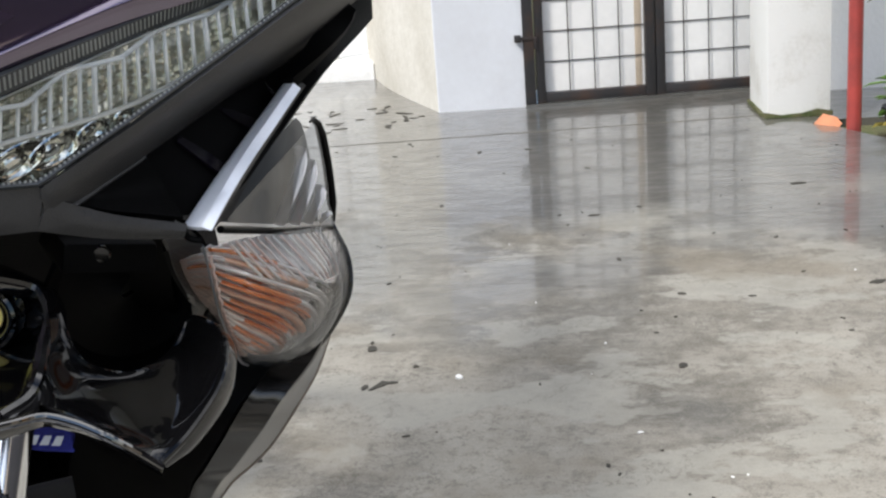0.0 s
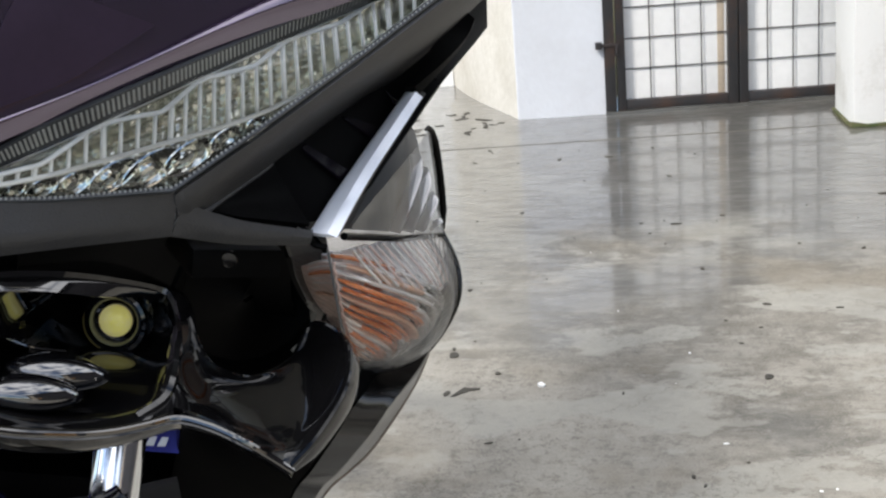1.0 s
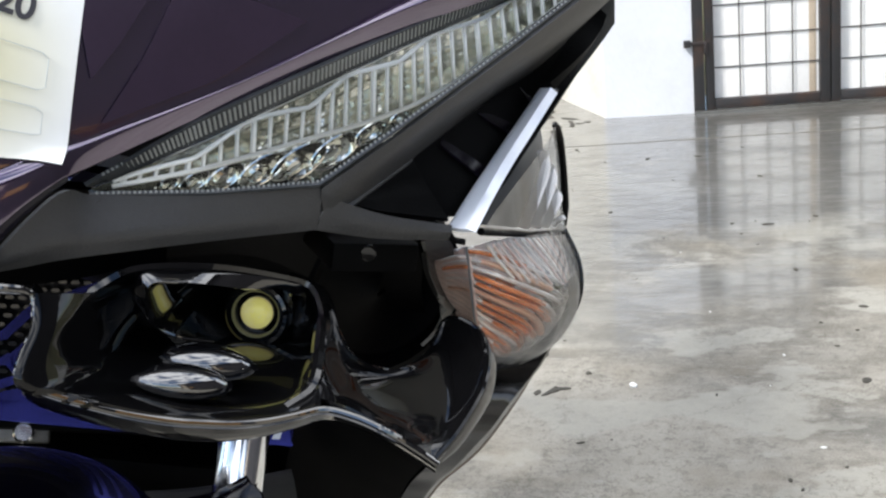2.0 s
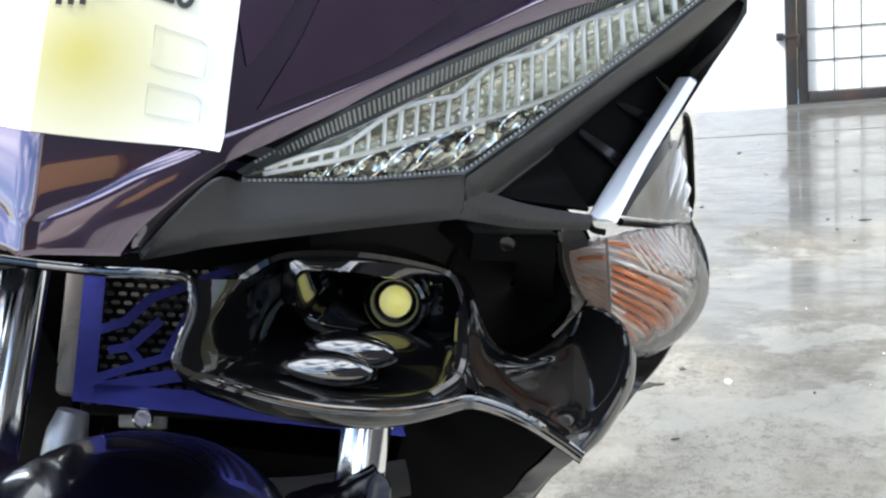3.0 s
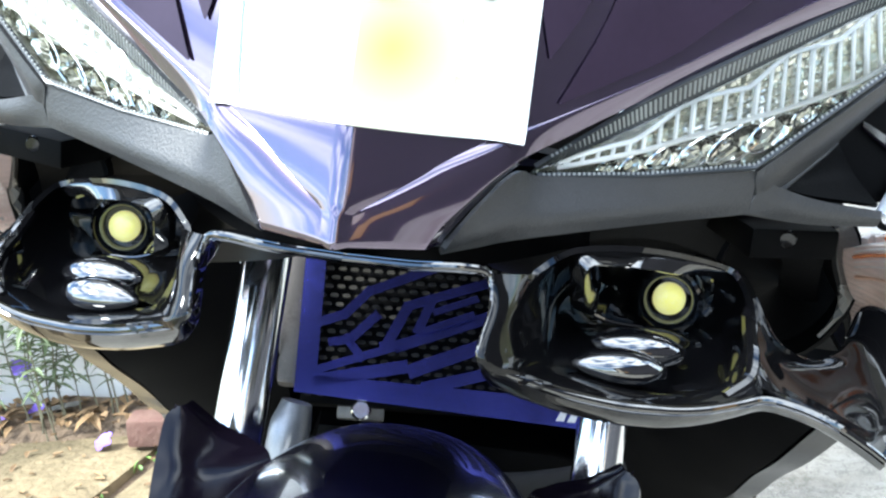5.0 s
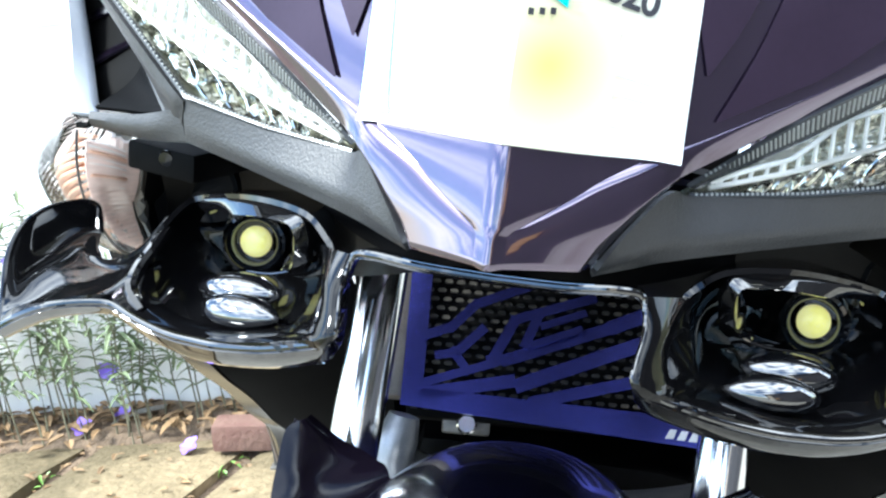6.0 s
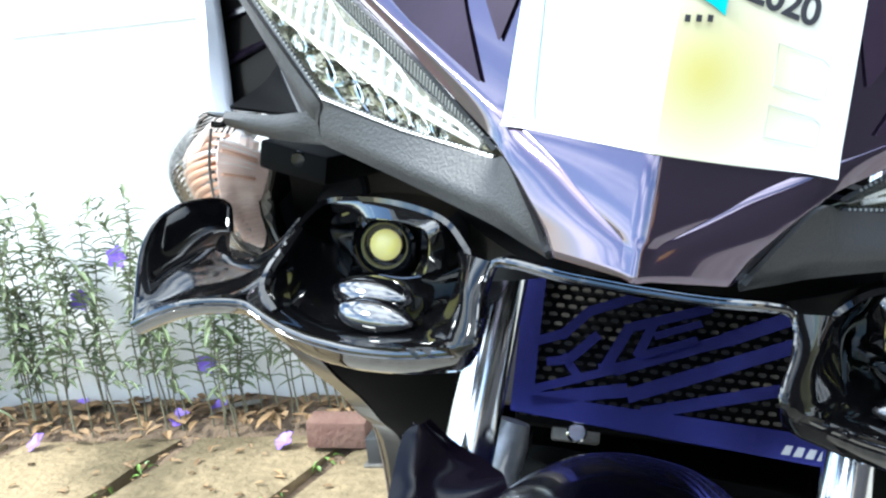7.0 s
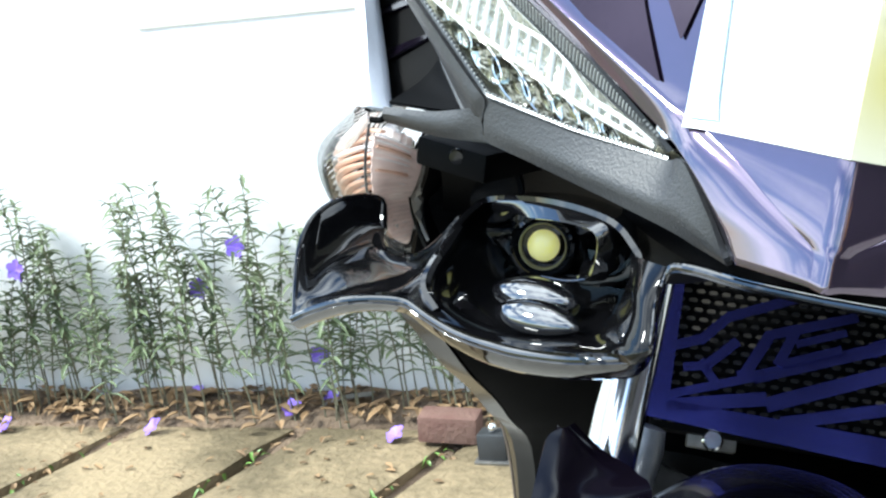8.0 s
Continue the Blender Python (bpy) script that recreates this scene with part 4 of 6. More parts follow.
    for k, ch in enumerate("2020"):
        txt = bpy.data.curves.new("digit", "FONT")
        txt.body, txt.size, txt.extrude, txt.offset = ch, 0.0125, 0.00015, 0.00025
        tmp = bpy.data.objects.new("digit", txt)
        me = bpy.data.meshes.new_from_object(tmp)
        bpy.data.objects.remove(tmp)
        me.materials.clear()
        me.materials.append(print_black)
        dg = new("digit", me)
        dg.parent = st
        c = o + ex * (0.0058 * k) + Vector((0, 0.0003, 0))
        dg.matrix_local = Matrix(((ex.x, ez.x, -ey.x, c.x), (ex.y, ez.y, -ey.y, c.y), (ex.z, ez.z, -ey.z, c.z), (0, 0, 0, 1)))
        tagged(dg, "black printed digit " + ch)
    bm = BM()
    for k in range(3):
        a = on_face(1, 0.0015 + 0.0030 * k, 0.512 + 0.004 * k)
        b = on_face(1, 0.0030 + 0.0030 * k, 0.513 + 0.004 * k)
        up = Vector((0, 0.0007, 0.0019))
        prism(bm, [tuple(a), tuple(b), tuple(b + up), tuple(a + up)], (0, 0.0004, 0))
    part("print_bars", bm, print_black, st)
    for u0, u1 in ((0.40, 0.455), (0.478, 0.525)):
        bm = BM()
        loop = [on_face(1, x, u0 + (u1 - u0) * f) for x, f in ((0.028, 0), (0.041, 0), (0.043, 0.12), (0.043, 0.88), (0.041, 1), (0.028, 1))]
        tube(bm, [tuple(p + Vector((0, 0.0005, 0))) for p in loop], 0.00013, 5, closed=True)
        part("print_box", bm, print_line, st)
    bm = BM()
    arc = [[tuple(on_face(1, 0.0005 + 0.0115 * f, 0.542 - 0.010 * f * f + w * (1 - 0.2 * f))) for w in (0.0, 0.03, 0.055)] for f in np.linspace(0, 1, 12)]
    sheet(bm, arc, 0.0003)
    part("print_swirl", bm, print_teal, st)
    bm = BM()
    sheet(bm, [[tuple(on_face(-1, x + 0.006 * (f - 0.5) * (x < 0.045), 0.36 + 0.36 * f)) for x in (0.041, 0.045, 0.0485)] for f in np.linspace(0, 1, 16)], 0.0003)
    part("print_strip", bm, print_pale, st, "pale blue strip along the edge")


def sticker_paper():
    """White stock with a soft yellow print in the middle."""
    m = material("sticker_print", (0.82, 0.83, 0.83), 0.28, coat=0.3)
    n, l = m.node_tree.nodes, m.node_tree.links
    b = n["Principled BSDF"]
    tc, mp, gr, rp = n.new("ShaderNodeTexCoord"), n.new("ShaderNodeMapping"), n.new("ShaderNodeTexGradient"), n.new("ShaderNodeValToRGB")
    mp.vector_type = "POINT"
    mp.inputs["Location"].default_value = (-0.20, 0.0, -17.0)
    mp.inputs["Scale"].default_value = (20, 4, 20)
    gr.gradient_type = "SPHERICAL"
    el = rp.color_ramp.elements
    el[0].position, el[0].color = 0.12, (0.72, 0.73, 0.73, 1)
    el[1].position, el[1].color = 0.95, (0.48, 0.43, 0.14, 1)
    l.new(tc.outputs["Object"], mp.inputs["Vector"])
    l.new(mp.outputs["Vector"], gr.inputs["Vector"])
    l.new(gr.outputs["Fac"], rp.inputs["Fac"])
    l.new(rp.outputs["Color"], b.inputs["Base Color"])
    return m


build_cowl()
INWARD = np.array((-0.25, 0.90, -0.35))


def build_headlight(s):
    h = thing("headlight", "", "")
    h.parent = bike
    tagged(h, "long swept clear headlight with ribbed reflector")

    def at(u, v, depth=0.0):
        return between(LAMP_LOW, LAMP_TOP, u, v) + INWARD * depth

    us = np.linspace(0, 1, 44)
    bm = BM()
    sheet(bm, [[at(u, v, -0.0035 * math.sin(math.pi * v)) for v in np.linspace(0, 1, 7)] for u in us], 0.0, s)
    lens = part("lens", bm, lens_clear, h, "clear lens")
    lens.visible_shadow = False
    bm = BM()
    # reflector bowl moulded in small steps
    depth = lambda v: np.interp(v, (0, 0.05, 0.3, 0.7, 0.95, 1), (0.001, 0.009, 0.015, 0.015, 0.009, 0.001))
    sheet(bm, [[at(u, v, depth(v) + 0.0016 * (v * 9 % 1) * (0.05 < v < 0.95) + 0.0007 * math.sin(u * 250)) for v in np.linspace(0, 1, 37)] for u in np.linspace(0, 1, 170)], 0.0, s)
    part("reflector", bm, mirror_coat, h, "bright mirror-coated reflector", 25)
    # upright ribs between a slanting lower bar and a stepped crown bar
    split = lambda u: np.interp(u, (0, 0.167, 0.333, 0.5, 0.58, 1), (0.40, 0.45, 0.48, 0.13, 0.03, 0.03))
    crown = lambda u: np.interp(u, (0, 0.07, 0.15, 0.222, 0.245, 0.32, 0.383, 0.40, 0.48, 0.54, 0.56, 0.64, 0.70, 0.72, 0.80, 0.86, 0.88, 0.95, 1),
                                (0.70, 0.74, 0.68, 0.94, 0.93, 0.80, 0.94, 0.93, 0.80, 0.94, 0.93, 0.81, 0.94, 0.93, 0.82, 0.94, 0.93, 0.84, 0.92))
    for k, u in enumerate(np.linspace(0.045, 0.985, 40)):
        bm = BM()
        tube(bm, [at(u, split(u), 0.004), at(u + 0.004, crown(u), 0.004)], 0.0008 if k % 4 else 0.0011, 6, side=s, axis=(1, 0, 0))
        part("rib", bm, rib_plastic, h)
    for f, r in ((split, 0.0009), (crown, 0.0009), (lambda u: 0.975, 0.0010)):
        bm = BM()
        tube(bm, [at(u, f(u), 0.0025) for u in np.linspace(0.03, 0.99, 110)], r, 8, side=s)
        part("light_bar", bm, rib_plastic, h)
    for u in (0.11, 0.15, 0.195, 0.25, 0.305, 0.365, 0.425, 0.475):
        bm = BM()
        tall = np.linalg.norm(at(u, split(u)) - at(u, 0))
        c, r = at(u, split(u) * 0.50, 0.005), 0.60 * tall
        rows = []
        for d, k in ((-0.002, 1.0), (0.0005, 0.95), (0.005, 0.86), (0.0055, 0.5), (0.004, 0.3), (0.004, 0.02)):
            rows.append([c + INWARD * d + r * k * np.array((math.cos(a) * 0.95, 0.50 * math.cos(a), 0.55 * math.cos(a) + 0.62 * math.sin(a))) for a in np.linspace(0, 2 * math.pi, 18, endpoint=False)])
        sheet(bm, rows, 0.0005, s, wrap=True)
        part("reflector_cup", bm, cup_coat, h, "", 25)
    # seal band with fine teeth over the lens
    bm = BM()
    band = lambda u, v, d=0.0: between(LAMP_TOP, BAND_TOP, u, v) + INWARD * d
    sheet(bm, [[band(u, v, 0.0015) for v in (0, 0.5, 1, 1.2)] for u in us], 0.0015, s)
    part("seal", bm, dark_band, h, "dark smoked seal along the upper edge")
    bm = BM()
    for u in np.linspace(0.02, 0.98, 140):
        tube(bm, [band(u, 0.12, -0.0006), band(u + 0.004, 0.86, -0.0006)], 0.00055, 6, side=s)
    part("seal_teeth", bm, teeth_grey, h, "fine row of moulded teeth")
    bm = BM()
    for u in np.linspace(0.01, 0.97, 130):
        ball(bm, tuple(at(u, 0.012, -0.0012) * (s, 1, 1)), (0.00055, 0.00055, 0.00055), None, 5, 4)
    part("lower_teeth", bm, teeth_grey, h, "fine row of moulded beads")
    bm = BM()
    tube(bm, [at(u, -0.015, -0.0004) for u in np.linspace(0, 0.98, 60)], 0.0011, 6, side=s)
    part("lower_seal", bm, dark_band, h)


for side in SIDES:
    build_headlight(side)


def build_trim(s):
    t = thing("side_trim", "", "")
    t.parent = bike
    tagged(t, "grained dark grey plastic trim under the headlight")
    top = curve([(0.0290, 0.0205, 0.7890), (0.0385, 0.0268, 0.8020), (0.0480, 0.0365, 0.8115), (0.0560, 0.0465, 0.8085), (0.0909, 0.0640, 0.8092), (0.1285, 0.0830, 0.8124)], 48)
    low = curve([(0.0283, 0.0225, 0.7872), (0.0380, 0.0300, 0.7882), (0.0480, 0.0370, 0.7896), (0.0646, 0.0477, 0.7912), (0.0968, 0.0682, 0.7939), (0.1274, 0.0844, 0.7967)], 48)
    brow = (top * 0.30 + low * 0.70) + np.array((0, -0.0038, 0.0)) * np.interp(np.linspace(0, 1, 48), (0, 0.25, 0.72, 1), (0.1, 0.8, 0.95, 0.15))[:, None]
    under = low + np.array((0, 0.014, -0.001))
    bm = BM()
    sheet(bm, np.stack([rounded([top[k], brow[k], low[k]], (0.0022,)) for k in range(48)], 1), 0.002, s)
    sheet(bm, ruled(low, under, 3), 0.0015, s)
    part("stem", bm, trim_grey, t)
    # upper arm along the lamp, lower arm to the strip
    a = curve([(0.1280, 0.0815, 0.8122), (0.134, 0.0832, 0.8170), (0.160, 0.0955, 0.8390), (0.19, 0.1085, 0.8655), (0.22, 0.1245, 0.8920), (0.265, 0.1525, 0.9335)], 30)
    b = curve([(0.1290, 0.0842, 0.8030), (0.1375, 0.091, 0.8045), (0.160, 0.118, 0.8210), (0.189, 0.160, 0.8400), (0.216, 0.197, 0.8560), (0.258, 0.262, 0.893)], 30)
    bm = BM()
    roll = np.clip(np.linspace(0, 1.5, 30), 0, 1)[:, None] * 0.75
    m = a * 0.7 + b * 0.3 + np.array((0.0035, -0.006, 0.001)) * roll
    n = a * 0.35 + b * 0.65 + np.array((0.0015, -0.003, -0.001)) * roll
    sheet(bm, np.stack([curve([a[k], m[k], n[k], b[k]], 10) for k in range(30)], 1), 0.002, s)
    sheet(bm, ruled(b, b + np.array((-0.006, 0.016, 0)), 3), 0.0015, s)
    part("upper_arm", bm, trim_grey, t)
    a = curve([(0.131, 0.0845, 0.8085), (0.150, 0.094, 0.8015), (0.1775, 0.1085, 0.7962)], 16)
    b = curve([(0.1274, 0.0844, 0.7967), (0.150, 0.096, 0.7932), (0.1775, 0.1105, 0.7922)], 16)
    bm = BM()
    m = (a + b) / 2 + np.array((0, -0.002, 0)) * np.clip(np.linspace(0, 3, 16), 0, 1)[:, None]
    sheet(bm, np.stack([curve([a[k], m[k], b[k]], 6) for k in range(16)], 1), 0.002, s)
    sheet(bm, ruled(b, b + np.array((0, 0.02, -0.001)), 3), 0.0015, s)
    part("lower_arm", bm, trim_grey, t)
    # black rod put in to draw the dark gap at the arm's end
    part("end_gap", tube(BM(), curve([(0.1768, 0.1072, 0.7968), (0.1780, 0.1078, 0.7935), (0.1800, 0.1085, 0.7912), (0.1845, 0.1085, 0.7908)], 14), 0.0013, 8, side=s), black_matte, t, "black rod added for the dark gap at the arm's end")

    # vent behind the fork of the trim, with louvres
    v = thing("side_vent", "", "")
    v.parent = bike
    tagged(v, "black louvred vent between trim and silver blade")
    a = curve([(0.137, 0.105, 0.803), (0.165, 0.135, 0.823), (0.19, 0.17, 0.840), (0.22, 0.207, 0.858), (0.25, 0.262, 0.885)], 14)
    b = curve([(0.150, 0.118, 0.797), (0.187, 0.130, 0.797), (0.209, 0.16, 0.820), (0.228, 0.19, 0.846), (0.253, 0.264, 0.868)], 14)
    bm = BM()
    sheet(bm, ruled(a, b, 5), 0.003, s)
    part("back", bm, black_matte, v)
    for k, (f, g) in enumerate(((4, 5), (6, 7), (8, 8), (10, 10))):
        bm = BM()
        p, q = a[f] + np.array((0.001, -0.002, -0.002)), a[f] * 0.25 + b[g] * 0.75 + np.array((-0.001, -0.003, 0.0))
        sheet(bm, ruled(np.linspace(p, q, 6), np.linspace(p, q, 6) + np.array((-0.001, -0.007, -0.003)), 3), 0.0012, s)
        part("louvre", bm, fin_black, v)
    # hollow made black for its shadow; the grey lip stands for its lit ridge
    bm = BM()
    up = curve([(0.1365, 0.0905, 0.8048), (0.147, 0.102, 0.8120), (0.156, 0.113, 0.8175), (0.160, 0.119, 0.8200)], 12)
    dn = curve([(0.1370, 0.0880, 0.8062), (0.150, 0.0955, 0.8025), (0.163, 0.102, 0.8008), (0.177, 0.1085, 0.7992)], 12)
    sheet(bm, np.stack([curve([up[k], (up[k] + dn[k]) / 2 + np.array((0.0, 0.007, -0.002)) * (k / 11), dn[k]], 8) for k in range(12)]), 0.0015, s)
    part("hollow", bm, black_matte, v)
    part("lip", tube(BM(), up + np.array((0.0, -0.0012, -0.0012)), np.linspace(0.0030, 0.0012, 12), 10, 0.6, side=s), trim_grey, v, "grained grey lip standing for the hollow's lit upper ridge")

    # silver blade and its dark continuation
    bl = thing("side_blade", "", "")
    bl.parent = bike
    tagged(bl, "silver blade strip with dark upper end")
    i = curve([(0.1779, 0.1114, 0.7940), (0.1854, 0.1238, 0.8063), (0.1934, 0.1364, 0.8180), (0.2020, 0.1494, 0.8309), (0.2110, 0.1632, 0.8442)], 16)
    o = curve([(0.1877, 0.1053, 0.7962), (0.1943, 0.1146, 0.8092), (0.2013, 0.1253, 0.8212), (0.2103, 0.1400, 0.8338), (0.2197, 0.1555, 0.8471)], 16)
    slim = np.linspace(0.0, 1.0, 16)[:, None]
    i, o = i + (o - i) * (0.09 + 0.11 * slim), o + (i - o) * (0.18 + 0.2 * slim)
    c = (i + o) / 2 + np.array((0.0006, -0.0012, 0))
    turn = i + np.array((0.0006, 0.0030, 0.0))
    rim = o + np.array((0.0003, 0.0022, 0.0))
    bm = BM()
    sheet(bm, np.stack([np.vstack([[turn[k]], curve([i[k], c[k], o[k]], 7), [rim[k]]]) for k in range(16)], 1), 0.002, s)
    part("silver_strip", bm, blade_silver, bl, sharp=40)
    bm = BM()
    sheet(bm, np.stack([rim + (0.0002, 0.0004, 0), rim + np.array((0.0025, 0.016, -0.001)), rim + np.array((0.007, 0.040, -0.003))]), 0.002, s)
    part("blade_side", bm, trim_grey, bl, "grained grey side of the blade")
    i2 = curve([i[-1], (0.2205, 0.180, 0.860), (0.2290, 0.200, 0.8690), (0.2365, 0.211, 0.876)], 10)
    o2 = curve([o[-1], (0.2290, 0.178, 0.8580), (0.2375, 0.198, 0.8660), (0.2415, 0.2070, 0.8730)], 10)
    bm = BM()
    sheet(bm, ruled(i2, o2, 4), 0.004, s)
    part("blade_end", bm, black_matte, bl)

    # position lamp: smoked triangle with upright ribs
    pl = thing("position_lamp", "", "")
    pl.parent = bike
    tagged(pl, "smoked triangular position lamp behind the blade")
    low = straight([(0.190, 0.122, 0.7935), (0.222, 0.20, 0.775), (0.249, 0.285, 0.757)], 14)
    hi = curve([(0.194, 0.130, 0.799), (0.220, 0.200, 0.816), (0.231, 0.250, 0.816), (0.241, 0.275, 0.791), (0.2495, 0.287, 0.7575)], 14)
    bm = BM()
    sheet(bm, ruled(low, hi, 5) + np.array((0.002, -0.002, 0)), 0.0, s)
    part("lens", bm, lens_smoke, pl, "smoked lens").visible_shadow = False
    bm = BM()
    sheet(bm, ruled(low, hi, 5) + np.array((-0.006, 0.005, 0)), 0.0015, s)
    part("reflector", bm, smoked_mirror, pl, "smoked mirror reflector")
    for k in (6, 8, 10, 12):
        bm = BM()
        tube(bm, curve([low[k] + (-0.002, 0.002, 0.001), (low[k] + hi[k]) / 2 + (0.001, -0.004, 0.002), low[k] * 0.2 + hi[k] * 0.8 + (-0.002, -0.006, -0.002)], 9), 0.0028, 8, 0.4, side=s)
        part("rib", bm, signal_bowl, pl, "pale upright reflector panel")
    bm = BM()
    tube(bm, hi[5:] + np.array((0.002, 0.001, 0.001)), np.interp(np.arange(9), (0, 3, 7, 8), (0.0006, 0.0026, 0.0026, 0.0008)), 8, side=s)
    tube(bm, low + np.array((0.001, -0.001, -0.001)), 0.0016, 8, side=s)
    part("surround", bm, black_matte, pl)


for side in SIDES:
    build_trim(side)


def build_signal(s):
    t = thing("turn_signal", "", "")
    t.parent = bike
    tagged(t, "clear fluted turn signal with amber bulb inside" if s > 0 else "clear fluted turn signal, its amber made paler for the glare on this side")
    # both units hold the same amber; the left copy is paler for its glare
    glow = amber if s > 0 else amber_pale
    rows = [
        [(0.1715, 0.1400, 0.7765), (0.179, 0.122, 0.7845), (0.1895, 0.109, 0.7895), (0.205, 0.140, 0.786), (0.228, 0.200, 0.775), (0.250, 0.286, 0.757)],
        [(0.1755, 0.1520, 0.763), (0.184, 0.132, 0.769), (0.1945, 0.117, 0.772), (0.218, 0.140, 0.766), (0.243, 0.195, 0.756), (0.2600, 0.282, 0.741)],
        [(0.1830, 0.1670, 0.748), (0.191, 0.149, 0.751), (0.199, 0.134, 0.752), (0.224, 0.156, 0.747), (0.248, 0.205, 0.738), (0.2625, 0.276, 0.725)],
        [(0.1921, 0.1950, 0.730), (0.198, 0.178, 0.731), (0.2045, 0.163, 0.730), (0.226, 0.182, 0.725), (0.246, 0.222, 0.717), (0.2575, 0.276, 0.707)],
        [(0.2000, 0.2120, 0.713), (0.205, 0.203, 0.711), (0.2095, 0.197, 0.710), (0.225, 0.212, 0.706), (0.238, 0.240, 0.699), (0.2480, 0.276, 0.691)],
        [(0.206, 0.226, 0.6985), (0.209, 0.228, 0.697), (0.2140, 0.231, 0.696), (0.222, 0.240, 0.692), (0.230, 0.255, 0.688), (0.2370, 0.276, 0.684)],
    ]
    g = patch(rows, 26, 34)
    bm = BM()
    # shallow flutes across the outer face
    f = g.copy()
    ph = np.linspace(0, 1, 34)
    nr = np.cross(np.gradient(g, axis=0), np.gradient(g, axis=1))
    nr /= np.linalg.norm(nr, axis=-1, keepdims=True)
    f += nr * (0.0004 * np.sin(ph * 46) * (ph > 0.4))[None, :, None]
    sheet(bm, f, 0.0, s)
    part("lens", bm, lens_signal, t, "clear fluted lens").visible_shadow = False
    # fluted mirror bowl in the outer part, a pale wall behind the inner strip
    core = np.array((0.205, 0.25, 0.738))
    cols = np.arange(34) >= 10
    bowl = core + (g - core) * 0.74 + np.array((-0.004, 0.010, 0))
    bowl += nr * (0.0014 * np.sin(np.linspace(0, 1, 34) * 64))[None, :, None]
    bm = BM()
    sheet(bm, bowl[:, cols], 0.0012, s)
    part("reflector", bm, signal_mirror, t, "fluted bright reflector")
    wall = g[:, :12] + (np.array((0.205, 0.20, 0.74)) - g[:, :12]) * 0.16
    wall[::2, 2:] += np.array((0.0006, 0.0004, 0))
    bm = BM()
    sheet(bm, wall, 0.001, s)
    part("inner_wall", bm, blush_plastic, t, "pale blush inner wall with fine steps", 8)
    # two broad amber steps at the top of the strip, fine blush ones below
    for i in range(1, 25):
        broad = i in (3, 7)
        line = [g[i, j] + (np.array((0.205, 0.20, 0.74)) - g[i, j]) * 0.12 + np.array((0, 0, 0.0022)) * (j / 10) for j in range(3, 11)]
        part("step", tube(BM(), line, 0.0015 if broad else 0.0006, 6, 0.6, side=s), glow if i == 3 else amber_pale if i in (7, 13, 16, 19) else clear_rib, t)
    bm = BM()
    tube(bm, [(0.196, 0.19, 0.748), (0.205, 0.172, 0.757), (0.213, 0.158, 0.763)], [0.003, 0.0035, 0.002], 14, side=s)
    part("bulb", bm, amber, t, "amber bulb")
    # broad flutes fanning down from the seam: bulb's reflection as amber roots, bright clear plastic beyond
    rng = random.Random(7)

    def over(i, j, deep):
        i, j = min(max(i, 0.0), 24.99), min(max(j, 0.0), 32.99)
        a, c = int(i), int(j)
        w = g[a, c] * (1 - i + a) + g[a + 1, c] * (i - a) + (g[a, c + 1] - g[a, c]) * (j - c)
        return core + (w - core) * deep + np.array((-0.002, 0.004, 0))

    # each flute leaves the seam sideways and bends down to the lower edge
    count = 15
    # amber lengths stand in for the bulb mirrored in each flute
    amber_run = ((0.0, 0.35), (0.1, 0.5), (0.0, 0.0), (0.02, 0.5), (0.04, 0.62), (0.0, 0.72), (0.1, 0.68), (0.0, 0.55), (0.2, 0.8), (0.0, 0.0), (0.1, 0.75), (0.3, 0.8), (0.0, 0.3), (0.2, 0.6), (0.0, 0.0))
    for k in range(count):
        f = k / (count - 1)
        start, end = np.array((0.5 + 17 * f, 12.0)), np.array((16.0 + 9 * f ** 0.7, 32.0 - 15 * f + rng.uniform(-0.6, 0.6)))
        knee = np.array((start[0] + 1.5 + 4 * f, 12.0 + 0.80 * (end[1] - 12.0)))
        line = curve([over(*(start * (1 - q) ** 2 + knee * 2 * q * (1 - q) + end * q * q), 0.87 + 0.05 * q) for q in np.linspace(0, 1, 9)], 40)
        size = 0.0025 * np.sin(np.linspace(0.4, 2.7, 40)) + 0.0005
        lo, up = (int(39 * q) for q in amber_run[k])
        for first, last, name, coat in ((0, lo, "clear_flute", flute_clear), (lo, up, "amber_streak", amber_pale if k % 4 == 1 else glow), (up, 39, "clear_flute", flute_clear)):
            if last > first:
                part(name, tube(BM(), line[first:last + 1], size[first:last + 1], 10, 0.55, side=s), coat, t)
    # fine ribs over the upper outer field
    for k in range(15):
        j = 16.5 + 1.1 * k
        line = curve([over(0.3 + 0.5 * q * (8 + 0.55 * k), j + 2.2 * q, 0.925) for q in np.linspace(0, 1, 4)], 10)
        part("fine_rib", tube(BM(), line, 0.0009, 6, 0.7, side=s), blush_plastic if k % 2 else flute_clear, t)
    bm = BM()
    tube(bm, g[:, 11] + nr[:, 11] * 0.0004, 0.0006, 6, side=s)
    part("seam", bm, smoked_mirror, t)
    bm = BM()
    rear = (g[:, 0] + g[:, -1]) / 2 + np.array((-0.03, 0.08, 0))
    sheet(bm, np.stack([g[:, 0], g[:, 0] + np.array((-0.004, 0.05, 0)), rear]), 0.002, s)
    part("housing", bm, black_matte, t)
    bm = BM()
    sheet(bm, np.stack([rear, g[:, -1] + np.array((-0.004, 0.03, 0)), g[:, -1]]), 0.002, s)
    part("back_shell", bm, lens_signal, t, "clear rear shell").visible_shadow = False


for side in SIDES:
    build_signal(side)


